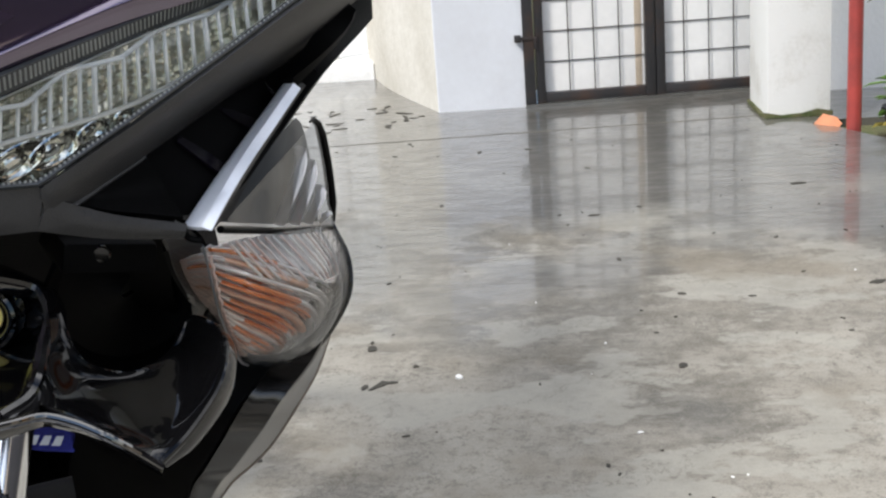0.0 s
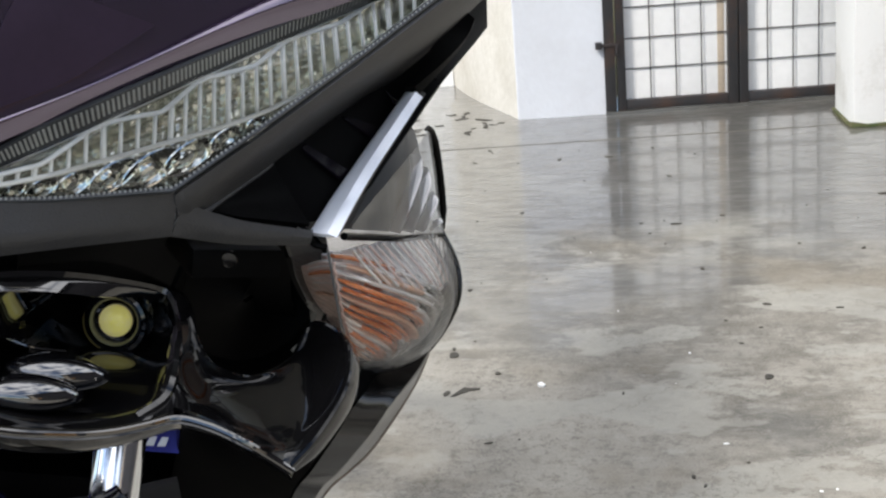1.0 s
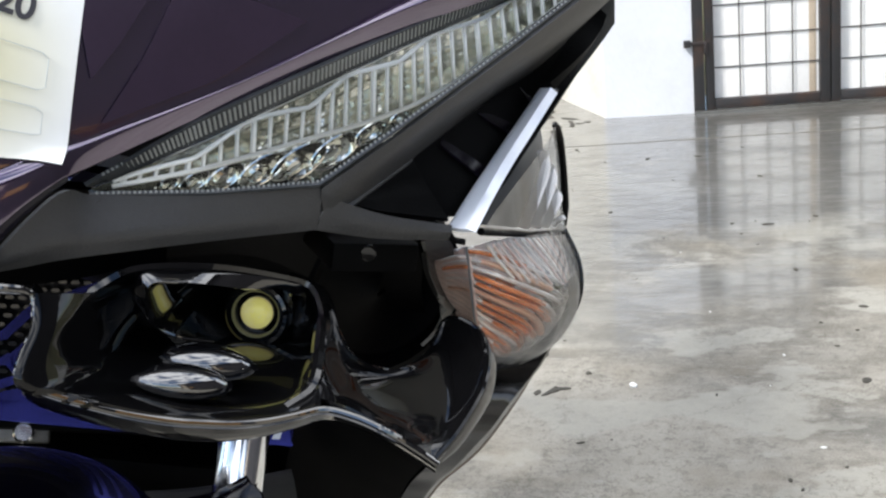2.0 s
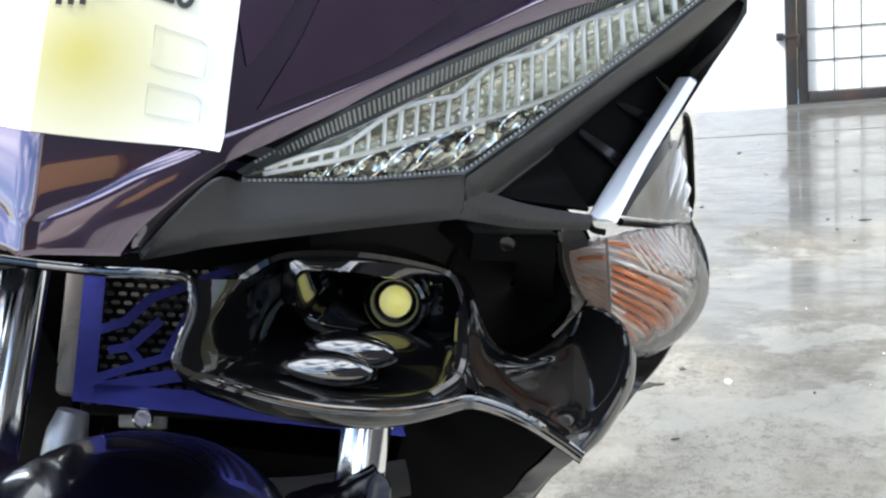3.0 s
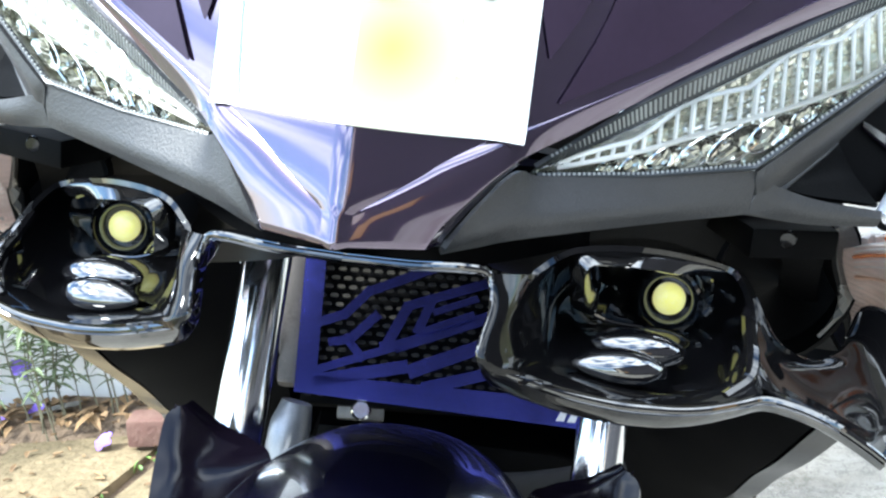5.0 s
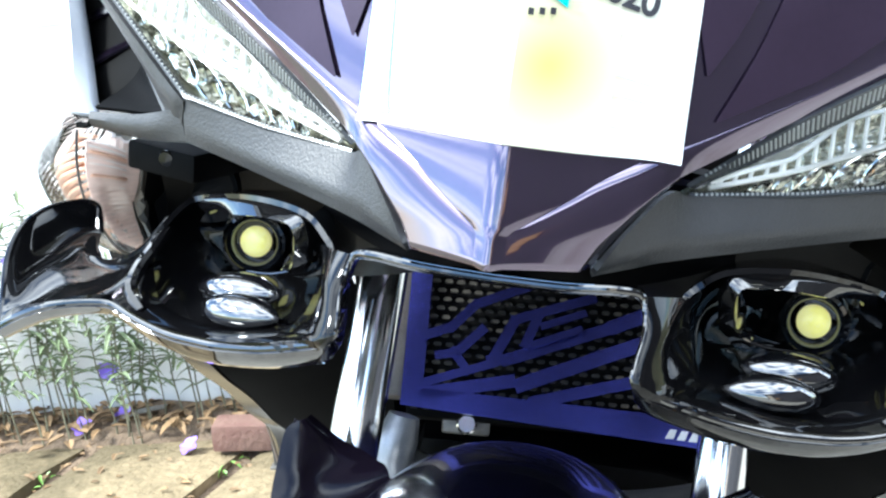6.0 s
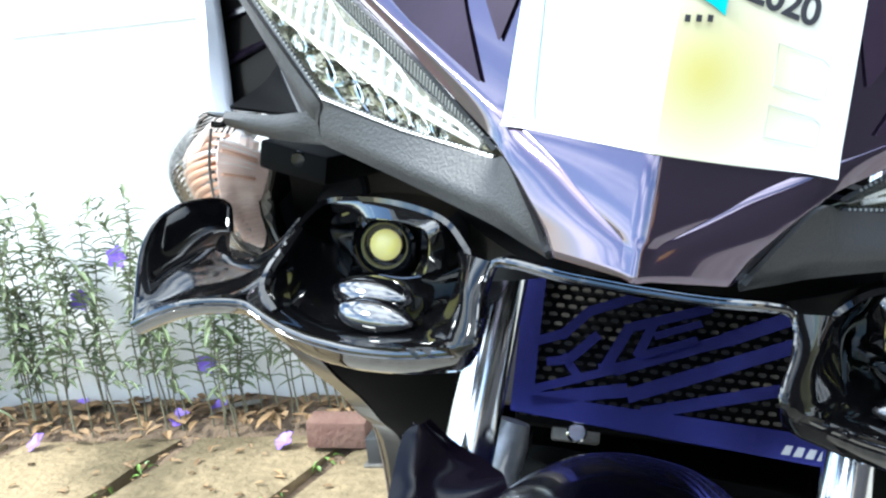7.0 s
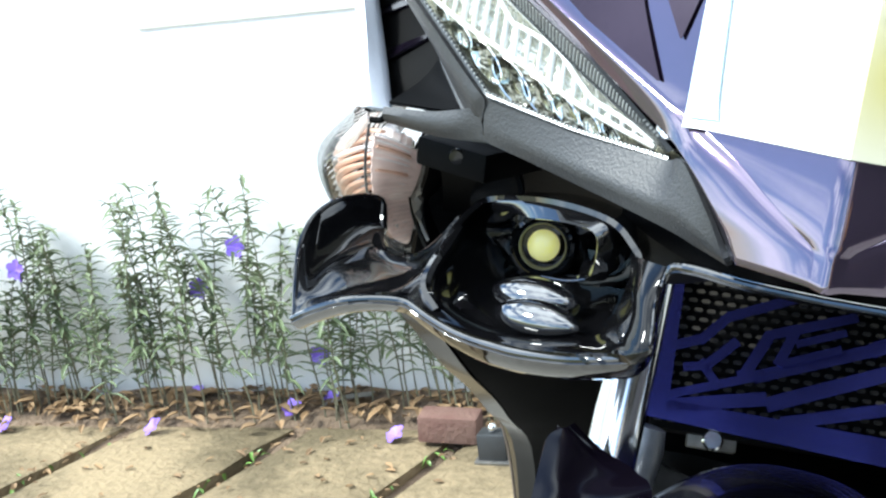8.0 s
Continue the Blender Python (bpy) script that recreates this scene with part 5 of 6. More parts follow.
# ---- gloss black lamp bracket ----
def build_bracket():
    br = thing("lamp_bracket", "", "")
    br.parent = bike
    tagged(br, "gloss black moulded bracket carrying two round lamps")
    LIP = [(0.0, 0.011, 0.7838), (0.022, 0.009, 0.7850), (0.038, 0.012, 0.7855), (0.0455, 0.0165, 0.7825), (0.0478, 0.012, 0.7735), (0.0463, 0.004, 0.7655), (0.0468, 0.0015, 0.7602), (0.053, 0.005, 0.7562), (0.065, 0.010, 0.7512), (0.075, 0.0145, 0.7475), (0.090, 0.0205, 0.7437), (0.100, 0.0247, 0.7422), (0.110, 0.029, 0.7412), (0.120, 0.033, 0.7415), (0.130, 0.037, 0.7432), (0.139, 0.0405, 0.7447), (0.150, 0.037, 0.7445), (0.160, 0.033, 0.7425), (0.171, 0.034, 0.7365), (0.1790, 0.036, 0.7310)]
    lip = curve(LIP, 110)
    bm = BM()
    for s in SIDES:
        n = len(lip)
        size = np.interp(np.linspace(0, 1, n), [0, 0.15, 0.26, 0.36, 0.6, 0.8, 1.0], [0.0035, 0.0035, 0.004, 0.0100, 0.0105, 0.0075, 0.007])
        rows = []
        for k in range(n):
            d = size[k]
            c = lip[k]
            rows.append([c, c + (0, -0.0012, -0.0014), c + (0, 0.0006, -d * 0.35), c + (0, 0.004, -d * 0.75), c + (0, 0.0085, -d), c + (0, 0.0135, -d * 0.9), c + (0, 0.0125, -0.0016)])
        sheet(bm, rows, 0.0, s, wrap=True, caps=True)
    part("lip", bm, black_gloss, br, sharp=60)
    for s in SIDES:
        part("lip_bead", tube(BM(), lip + np.array((0, 0.0004, 0.0)), 0.0013, 10, side=s), hood_gloss, br)
    for s in SIDES:
        # mouth of the bowl: up the inner column, along the floor, round the outer side, back under the hood
        column = [(0.0600, 0.038, 0.7785), (0.0585, 0.0360, 0.7745), (0.0598, 0.0375, 0.766), (0.0620, 0.035, 0.7570), (0.066, 0.031, 0.7500), (0.075, 0.034, 0.7462), (0.090, 0.041, 0.7412), (0.100, 0.045, 0.7388), (0.110, 0.049, 0.7377), (0.120, 0.053, 0.7384), (0.1285, 0.057, 0.7420), (0.1335, 0.064, 0.7520)]
        over = [(0.1345, 0.070, 0.7590), (0.1325, 0.080, 0.7650), (0.1290, 0.088, 0.7700), (0.1245, 0.0910, 0.7720), (0.110, 0.080, 0.7772), (0.095, 0.069, 0.7810), (0.080, 0.057, 0.7832), (0.0690, 0.047, 0.7832)]
        outer = [(0.0455, 0.0175, 0.7825), (0.0478, 0.012, 0.7735), (0.0463, 0.004, 0.7655), (0.0468, 0.0015, 0.7602), (0.053, 0.005, 0.7562), (0.068, 0.0115, 0.7500), (0.085, 0.0185, 0.7448), (0.097, 0.0235, 0.7426), (0.108, 0.028, 0.7413), (0.119, 0.0325, 0.7414), (0.130, 0.037, 0.7432), (0.1375, 0.0415, 0.7455)]
        ci, co = curve(column, 60), curve(outer, 60)
        push = np.interp(np.linspace(0, 1, 60), [0, 0.1, 0.25, 0.36, 0.5, 0.9, 1], [0.002, 0.005, 0.008, 0.006, 0.002, 0.001, 0.0])
        lift = np.interp(np.linspace(0, 1, 60), [0, 0.3, 0.5, 0.9, 1], [0.0, 0.0, 0.0014, 0.0018, 0.001])
        mid = ci * 0.5 + co * 0.5 - push[:, None] * (0, 1, 0) + lift[:, None] * (0, 0, 1)
        bm = BM()
        sheet(bm, np.stack([curve([co[k], co[k] * 0.75 + mid[k] * 0.25 - (0, push[k] * 0.25, 0), mid[k], ci[k]], 11) for k in range(60)], 1), -0.002, s)
        part("flange", bm, bracket_gloss, br, sharp=60)
        loop = curve(column + over + [column[0]], 80)[:-1]
        ang = np.arctan2(loop[:, 2] - 0.760, (loop[:, 0] - 0.099) * 0.62)
        plate = np.stack([0.1035 + 0.029 * np.cos(ang), 0.1185 - 0.008 * np.cos(ang), 0.7555 + 0.0150 * np.sin(ang)], 1)
        rows = []
        for f in np.linspace(0, 1, 11):
            w = f ** 0.85
            q = loop * (1 - w) + plate * w
            q[:, 2] += 0.0045 * math.sin(f * math.pi) * np.clip((0.757 - loop[:, 2]) / 0.012, 0, 1)
            q[:, 0] += 0.004 * math.sin(f * math.pi) * np.sign(loop[:, 0] - 0.09)
            rows.append(q)
        bm = BM()
        sheet(bm, rows, 0.002, s, wrap=True)
        part("bowl", bm, black_gloss, br, sharp=60)
        bm = BM()
        prism(bm, [tuple(p * (s, 1, 1)) for p in plate], (0, 0.003, 0))
        part("lamp_plate", bm, black_gloss, br)
        # hood over the lamp: a flat-faced bar that turns down the inner side
        hood = curve([(0.1262, 0.0920, 0.7690), (0.1250, 0.0905, 0.7718), (0.120, 0.0870, 0.7740), (0.110, 0.0795, 0.7774), (0.100, 0.0720, 0.7800), (0.090, 0.0645, 0.7818), (0.080, 0.0565, 0.7832), (0.0730, 0.0515, 0.7832), (0.0702, 0.0510, 0.7790), (0.0700, 0.0530, 0.7710), (0.0718, 0.0580, 0.7620), (0.078, 0.066, 0.7570)], 44)
        heart = np.array((0.104, 0.105, 0.762))
        to = (heart - hood) * (1, 0, 1)
        to /= np.linalg.norm(to, axis=1, keepdims=True)
        face = hood + to * 0.0052 + np.array((0, -0.0024, 0))
        back = hood + to * 0.010 + np.array((0, 0.030, 0))
        bm = BM()
        sheet(bm, np.stack([hood + (0, 0.004, 0.0004), hood, hood + to * 0.0012 - (0, 0.0010, 0), face, face + to * 0.0007 + (0, 0.0014, 0), back]), 0.0012, s)
        part("hood", bm, hood_gloss, br, sharp=50)
        window = curve([(0.0703, 0.0560, 0.7777), (0.0722, 0.0600, 0.7660), (0.0775, 0.0610, 0.7605), (0.0860, 0.0620, 0.7570), (0.0968, 0.0660, 0.7552)], 26)
        part("window_rim", tube(BM(), window, np.linspace(0.0013, 0.0005, 26), 8, side=s), hood_gloss, br, "polished rim below the lamp window")
        # lamp: yellow die behind glass in a dark ring
        axis = np.array((-0.12 * s, -1.0, 0.10))
        o = np.array((0.1082, 0.1105, 0.7530)) * (s, 1, 1)
        bm = BM()
        disc_stack(bm, [(0.0092, -0.004), (0.0132, -0.004), (0.0135, 0.004), (0.0125, 0.007), (0.0112, 0.0075), (0.0102, 0.004), (0.0088, 0.0015)], tuple(o), tuple(axis), 36)
        part("lamp_ring", bm, black_gloss, br, "gloss black lamp ring")
        bm = BM()
        disc_stack(bm, [(0.0098, 0.0), (0.0100, 0.0045), (0.0093, 0.0054), (0.0086, 0.0044), (0.0082, 0.0010)], tuple(o), tuple(axis), 36)
        part("lamp_bezel", bm, lamp_collar, br, "grey satin bezel")
        bm = BM()
        disc_stack(bm, [(0.0062, 0.0005), (0.0062, 0.0036), (0.0053, 0.0050), (0.0032, 0.0060), (0.0010, 0.0064)], tuple(o), tuple(axis), 36)
        part("lamp_die", bm, led_yellow, br, "round yellow lamp face")
        # two lens-shaped swellings on the bowl floor
        for c, r, tilt in (((0.0965, 0.0575, 0.7505), (0.0178, 0.0085, 0.0065), 15), ((0.0905, 0.0405, 0.7490), (0.0178, 0.0080, 0.0065), 21)):
            bm = BM()
            pts = []
            for a in np.linspace(-math.pi / 2, math.pi / 2, 18):
                w = max(math.cos(a), 0.0) ** 1.4
                pts.append((math.sin(a) * r[0], w))
            rot = Matrix.Rotation(radians(7 * s), 3, "Y") @ Matrix.Rotation(radians(tilt * s), 3, "Z")
            rows = []
            for x, w in pts:
                rows.append([tuple(rot @ Vector((x * s, -math.cos(b) * r[1] * w, math.sin(b) * r[2] * w)) + Vector((c[0] * s, c[1], c[2]))) for b in np.linspace(0, 2 * math.pi, 16, endpoint=False)])
            sheet(bm, rows, 0.0, 1, wrap=True, caps=True)
            bmesh.ops.remove_doubles(bm, verts=bm.verts, dist=0.00002)
            part("swelling", bm, swelling_gloss, br)
        # ear that curls round the turn signal
        ear = [
            [(0.136, 0.044, 0.7465), (0.146, 0.040, 0.7455), (0.158, 0.034, 0.7430), (0.170, 0.034, 0.7365), (0.1775, 0.0365, 0.7322)],
            [(0.1345, 0.054, 0.7520), (0.146, 0.052, 0.7440), (0.160, 0.047, 0.7390), (0.175, 0.048, 0.7350), (0.1860, 0.0535, 0.7362)],
            [(0.1335, 0.066, 0.7565), (0.147, 0.068, 0.7440), (0.163, 0.064, 0.7385), (0.182, 0.066, 0.7375), (0.1948, 0.0735, 0.7452)],
            [(0.1345, 0.079, 0.7590), (0.149, 0.078, 0.7460), (0.165, 0.084, 0.7405), (0.184, 0.088, 0.7410), (0.1970, 0.0905, 0.7527)],
            [(0.136, 0.086, 0.7610), (0.1485, 0.078, 0.7490), (0.166, 0.091, 0.7430), (0.1815, 0.108, 0.7440), (0.1940, 0.1090, 0.7555)],
            [(0.137, 0.089, 0.7640), (0.1480, 0.078, 0.7510), (0.167, 0.092, 0.7428), (0.178, 0.116, 0.7440), (0.1835, 0.1222, 0.7545)],
        ]
        bm = BM()
        sheet(bm, patch(ear, 36, 44), -0.0014, s)
        part("ear", bm, bracket_gloss, br, sharp=75)
        brim = curve([(0.1775, 0.0365, 0.7322), (0.1860, 0.0535, 0.7362), (0.1948, 0.0735, 0.7452), (0.1970, 0.0905, 0.7527), (0.1940, 0.1090, 0.7555), (0.1835, 0.1222, 0.7545), (0.178, 0.116, 0.7440)], 34)
        part("ear_brim", tube(BM(), brim, 0.0017, 10, side=s), bracket_gloss, br)
        deep = np.interp(np.linspace(0, 1, 26), (0, 0.12, 0.4, 0.75, 1), (0.45, 0.8, 1.0, 0.75, 0.05))[:, None]
        outer = [brim[:26] + deep * np.array(d) for d in ((0.0, 0.0, 0.0), (0.0024, 0.0035, -0.0028), (0.0042, 0.0085, -0.0056), (0.0052, 0.0150, -0.0080), (0.0040, 0.0185, -0.0090))]
        part("ear_wall", sheet(BM(), np.stack(outer), 0.001, s), bracket_gloss, br, sharp=60)
        bm = BM()
        tube(bm, curve([(0.126, 0.040, 0.7435), (0.133, 0.046, 0.748), (0.1345, 0.056, 0.753), (0.134, 0.067, 0.757), (0.134, 0.080, 0.762)], 14), 0.0026, 8, side=s)
        part("saddle", bm, black_gloss, br)


build_bracket()


# ---- behind the bracket: bulkhead, fork, radiator, mudguard, leg shields ----
def build_front_end():
    bm = BM()
    for s in SIDES:
        rows = [
            [(0.0, 0.09, 0.800), (0.06, 0.10, 0.800), (0.12, 0.125, 0.797), (0.172, 0.150, 0.790)],
            [(0.0, 0.13, 0.775), (0.06, 0.135, 0.773), (0.12, 0.155, 0.768), (0.172, 0.165, 0.765)],
            [(0.0, 0.16, 0.750), (0.06, 0.165, 0.745), (0.12, 0.185, 0.735), (0.178, 0.190, 0.735)],
            [(0.045, 0.22, 0.722), (0.08, 0.21, 0.715), (0.13, 0.22, 0.705), (0.200, 0.235, 0.700)],
        ]
        sheet(bm, patch(rows, 12, 16), 0.003, s)
    part("bulkhead", bm, black_matte, bike, "black inner panel behind the lamp bracket")
    bm = BM()
    across = np.linspace(-0.075, 0.075, 21)
    sheet(bm, [[(x, 0.024 + 11.0 * x * x, z) for x in across] for z in (0.7775, 0.781)] + [[(x, 0.024 + 11.0 * x * x, 0.785 + 0.6 * min(max(abs(x) - 0.04, 0.0), 0.02)) for x in across]], 0.001)
    part("nose_filler", bm, black_matte, bike)
    # unseen liner added over the radiator, under the cowl, to block the sun
    bm = BM()
    sheet(bm, [[(x, y, z - 0.25 * abs(x) ** 1.5) for x in np.linspace(-0.095, 0.095, 9)] for y, z in ((0.11, 0.806), (0.22, 0.785), (0.34, 0.745), (0.47, 0.705))], 0.003)
    part("inner_liner", bm, black_matte, bike, "unseen black liner added under the cowl to shade the radiator")
    for s in SIDES:
        # tab with bolt under the trim, and the round inner cup beside the signal
        bm = BM()
        box(bm, (-0.018, -0.004, -0.006), (0.018, 0.05, 0.006), 0.002, Matrix.Translation((0.150 * s, 0.117, 0.779)) @ Matrix.Rotation(radians(20 * s), 4, "Z"))
        tab = part("mount_tab", bm, black_matte, bike)
        bm = BM()
        disc_stack(bm, [(0.0036, 0.0), (0.0036, 0.0015), (0.003, 0.0024), (0.0015, 0.0026)], (0.148 * s, 0.1135, 0.781), (0, -1, -0.1), 12)
        part("bolt", bm, fairing_black, tab, "small steel bolt")
        bm = BM()
        rows = [[(0.158 + r * math.cos(a), 0.155 + d + 0.02 * math.cos(a), 0.752 + r * 1.1 * math.sin(a)) for a in np.linspace(0, 2 * math.pi, 28, endpoint=False)] for r, d in ((0.032, 0.0), (0.029, 0.012), (0.022, 0.016), (0.004, 0.018))]
        sheet(bm, rows, 0.002, s, wrap=True)
        part("inner_cup", bm, black_matte, bike, "rounded black inner panel beside the signal")
        hem = curve([(0.1690, 0.136, 0.7815), (0.1708, 0.1405, 0.7765), (0.1748, 0.1525, 0.763), (0.1822, 0.1675, 0.748), (0.1912, 0.1955, 0.730)], 16)
        inner = [(0.158 + 0.031 * math.cos(a), 0.155 + 0.02 * math.cos(a), 0.752 + 0.034 * math.sin(a)) for a in np.linspace(1.15, -0.9, 16)]
        part("inner_panel", sheet(BM(), ruled(np.array(inner), hem, 4), 0.0015, s), panel_grey, bike, "dark grey panel edge along the signal")

    # fork
    def leg(z):
        return 0.246 + 0.48 * (z - 0.65)

    for s in SIDES:
        f = thing("fork_leg", "", "")
        f.parent = bike
        tagged(f, "polished chrome fork tube with alloy lower leg")
        # steering turned a little
        x, back = (0.0955, 0.026) if s > 0 else (0.0908, 0.0)
        part("fork_tube", tube(BM(), [(x * s, leg(z) + back, z) for z in (0.545, 0.70, 0.80, 0.90)], 0.0133, 28), chrome, f, "polished chrome tube")
        part("fork_seal", tube(BM(), [(x * s, leg(z) + back, z) for z in (0.538, 0.548, 0.558)], [0.019, 0.0195, 0.017], 24), rubber, f, "black rubber seal")
        part("fork_lower", tube(BM(), [(x * s, leg(z) + back, z) for z in (0.27, 0.30, 0.45, 0.54)], [0.014, 0.018, 0.019, 0.0185], 24), cast_metal, f)

    # radiator and its blue guard
    rad = thing("radiator", "", "")
    rad.parent = bike
    tagged(rad, "engine radiator behind a blue cut-out guard")
    m = Matrix.Translation((0, 0.413, 0.556)) @ Matrix.Rotation(radians(10), 4, "Z") @ Matrix.Rotation(radians(-29), 4, "X")
    w, hgt = 0.103, 0.128
    bm = BM()
    box(bm, (-w + 0.004, 0.010, 0.0), (w - 0.004, 0.034, hgt), 0.003, m)
    part("core", bm, black_matte, rad)
    for s in SIDES:
        part("tank", box(BM(), (w - 0.003 if s > 0 else -w - 0.013, 0.008, 0.012), (w + 0.013 if s > 0 else -w + 0.003, 0.036, hgt), 0.004, m), tank_metal, rad, "dull alloy side tank")
    bm = BM()
    for r in range(20):
        for c in range(25):
            x, z = -w + 0.006 + 0.0082 * c + 0.0041 * (r % 2), 0.005 + 0.0061 * r
            if x < w - 0.012:
                # each cell a low six-sided wedge
                cell = [m @ Vector((x + dx, 0.0065, z + dz)) for dx, dz in ((0, 0.0012), (0.0012, 0), (0.0048, 0), (0.0058, 0.0012), (0.0046, 0.0026), (0.0010, 0.0024))]
                prism(bm, [tuple(q) for q in cell], tuple(m.to_3x3() @ Vector((0, -0.0025, 0))))
    part("mesh", bm, radiator_metal, rad, "grey staggered mesh")
    # guard: border, slanted bars and angular emblem strokes
    t0, t1 = -0.002, 0.0015
    guard = thing("radiator_guard", "", "")
    guard.parent = bike
    tagged(guard, "blue anodised guard with slanted cut-outs")

    laid = []

    def plate(name, pts):
        bm = BM()
        step = 0.00025 * (len(laid) % 9)
        laid.append(name)
        a = [m @ Vector((x, t0 - step, z)) for x, z in pts]
        prism(bm, [tuple(p) for p in a], tuple(m.to_3x3() @ Vector((0, t1 - t0, 0))))
        part(name, bm, anodised, guard)

    plate("border", [(-w, 0.006), (-w + 0.014, 0.018), (-w + 0.014, hgt + 0.004), (-w, hgt + 0.004)])
    plate("border", [(w + 0.010, 0.010), (w, 0.03), (w, hgt + 0.004), (w - 0.014, hgt + 0.004), (w - 0.014, 0.0135)])
    plate("border", [(-w, 0.006), (w + 0.013, -0.007), (w + 0.013, 0.010), (w - 0.014, 0.0135), (-w + 0.014, 0.018)])
    plate("border", [(-w + 0.014, hgt - 0.008), (w - 0.014, hgt - 0.008), (w - 0.014, hgt + 0.004), (-w + 0.014, hgt + 0.004)])
    L = -w + 0.014

    def bar(x0, z0, x1, z1, wd):
        d = Vector((x1 - x0, z1 - z0)).normalized()
        n = Vector((-d.y, d.x)) * wd * 0.4
        plate("slat", [(x0 - n.x, z0 - n.y), (x1 - n.x, z1 - n.y), (x1 + n.x, z1 + n.y), (x0 + n.x, z0 + n.y)])

    for x0, z0, x1, z1, wd in ((L - 0.004, 0.052, L + 0.016, 0.060, 0.008), (L + 0.014, 0.058, L + 0.032, 0.078, 0.008), (L + 0.030, 0.076, L + 0.088, 0.102, 0.008), (L + 0.086, 0.101, w - 0.02, 0.112, 0.008),
                               (L + 0.006, 0.040, L + 0.020, 0.043, 0.007), (L + 0.018, 0.041, L + 0.038, 0.062, 0.008), (L + 0.016, 0.046, L + 0.030, 0.030, 0.007),
                               (L + 0.044, 0.040, L + 0.058, 0.070, 0.009), (L + 0.040, 0.040, L + 0.056, 0.043, 0.007), (L + 0.056, 0.068, L + 0.110, 0.088, 0.008),
                               (L + 0.064, 0.050, L + 0.074, 0.076, 0.008), (L + 0.068, 0.052, L + 0.102, 0.066, 0.006), (L + 0.074, 0.065, L + 0.104, 0.077, 0.006),
                               (L - 0.004, 0.020, L + 0.050, 0.040, 0.007), (L + 0.050, 0.040, L + 0.120, 0.068, 0.010), (L + 0.120, 0.068, w - 0.012, 0.096, 0.012),
                               (L - 0.002, 0.014, L + 0.060, 0.028, 0.011), (L + 0.060, 0.024, w - 0.012, 0.076, 0.012), (L + 0.07, 0.014, w - 0.012, 0.046, 0.010), (L + 0.02, hgt, L + 0.05, hgt - 0.012, 0.010)):
        bar(x0, z0, x1, z1, wd)
    bm = BM()
    for k in range(5):
        a = [m @ Vector((0.071 + 0.0076 * k + dx, t0 - 0.0028, -0.001 - 0.0004 * k + dz)) for dx, dz in ((0, 0), (0.0055, 0), (0.0075, 0.006), (0.003, 0.006))]
        prism(bm, [tuple(p) for p in a], (0, -0.0004, 0))
    part("maker_mark", bm, satin_silver, guard, "small pale maker mark")
    bm = BM()
    box(bm, (-0.016, -0.004, -0.016), (0.016, 0.008, -0.003), 0.002, m @ Matrix.Translation((-0.058, 0.02, 0.008)))
    ob = part("bracket_tab", bm, cast_metal, guard)
    bm = BM()
    disc_stack(bm, [(0.007, 0), (0.007, 0.003), (0.0055, 0.005), (0.002, 0.005)], tuple(m @ Vector((-0.058, 0.014, -0.002))), tuple(m.to_3x3() @ Vector((0, -1, 0))), 14)
    part("screw", bm, chrome, ob, "bright screw head")

    # dark panel behind the radiator
    bm = BM()
    sheet(bm, patch([[(-x, 0.44, z), (-0.08, 0.475, z), (0.08, 0.475, z), (x, 0.44, z)] for z, x in ((0.40, 0.115), (0.52, 0.125), (0.64, 0.15), (0.76, 0.17))], 8, 16), 0.003)
    part("rear_panel", bm, black_matte, bike)
    # dark engine parts and hoses below the radiator
    bm = BM()
    tube(bm, curve([(-0.10, 0.40, 0.52), (-0.03, 0.38, 0.515), (0.05, 0.385, 0.52), (0.12, 0.40, 0.535)], 20), 0.012, 12)
    part("hose", bm, rubber, bike, "black rubber hose")
    bm = BM()
    tube(bm, curve([(-0.094, 0.375, 0.565), (-0.098, 0.365, 0.53), (-0.092, 0.365, 0.49), (-0.085, 0.37, 0.46)], 16), np.interp(np.arange(16), (0, 2, 8, 15), (0.010, 0.0135, 0.012, 0.014)), 14)
    part("engine_fitting", bm, bare_alloy, bike, "bare alloy fitting")
    bm = BM()
    box(bm, (-0.10, 0.42, 0.22), (0.10, 0.80, 0.535), 0.03)
    part("engine_block", bm, black_matte, bike)

    # mudguard over the front wheel
    guard2 = thing("mudguard", "", "")
    guard2.parent = bike
    tagged(guard2, "glossy navy front mudguard with dark side fins")
    rows = []
    for a in np.linspace(radians(25), radians(150), 30):
        r = 0.377
        cy, cz = 0.052, 0.292
        row = []
        for b in np.linspace(-1, 1, 19):
            rr = r - 0.045 * abs(b) ** 2.4
            row.append((0.074 * b, cy + rr * math.cos(a), cz + rr * math.sin(a)))
        rows.append(row)
    bm = BM()
    sheet(bm, rows, 0.003)
    part("guard_shell", bm, navy_gloss, guard2)
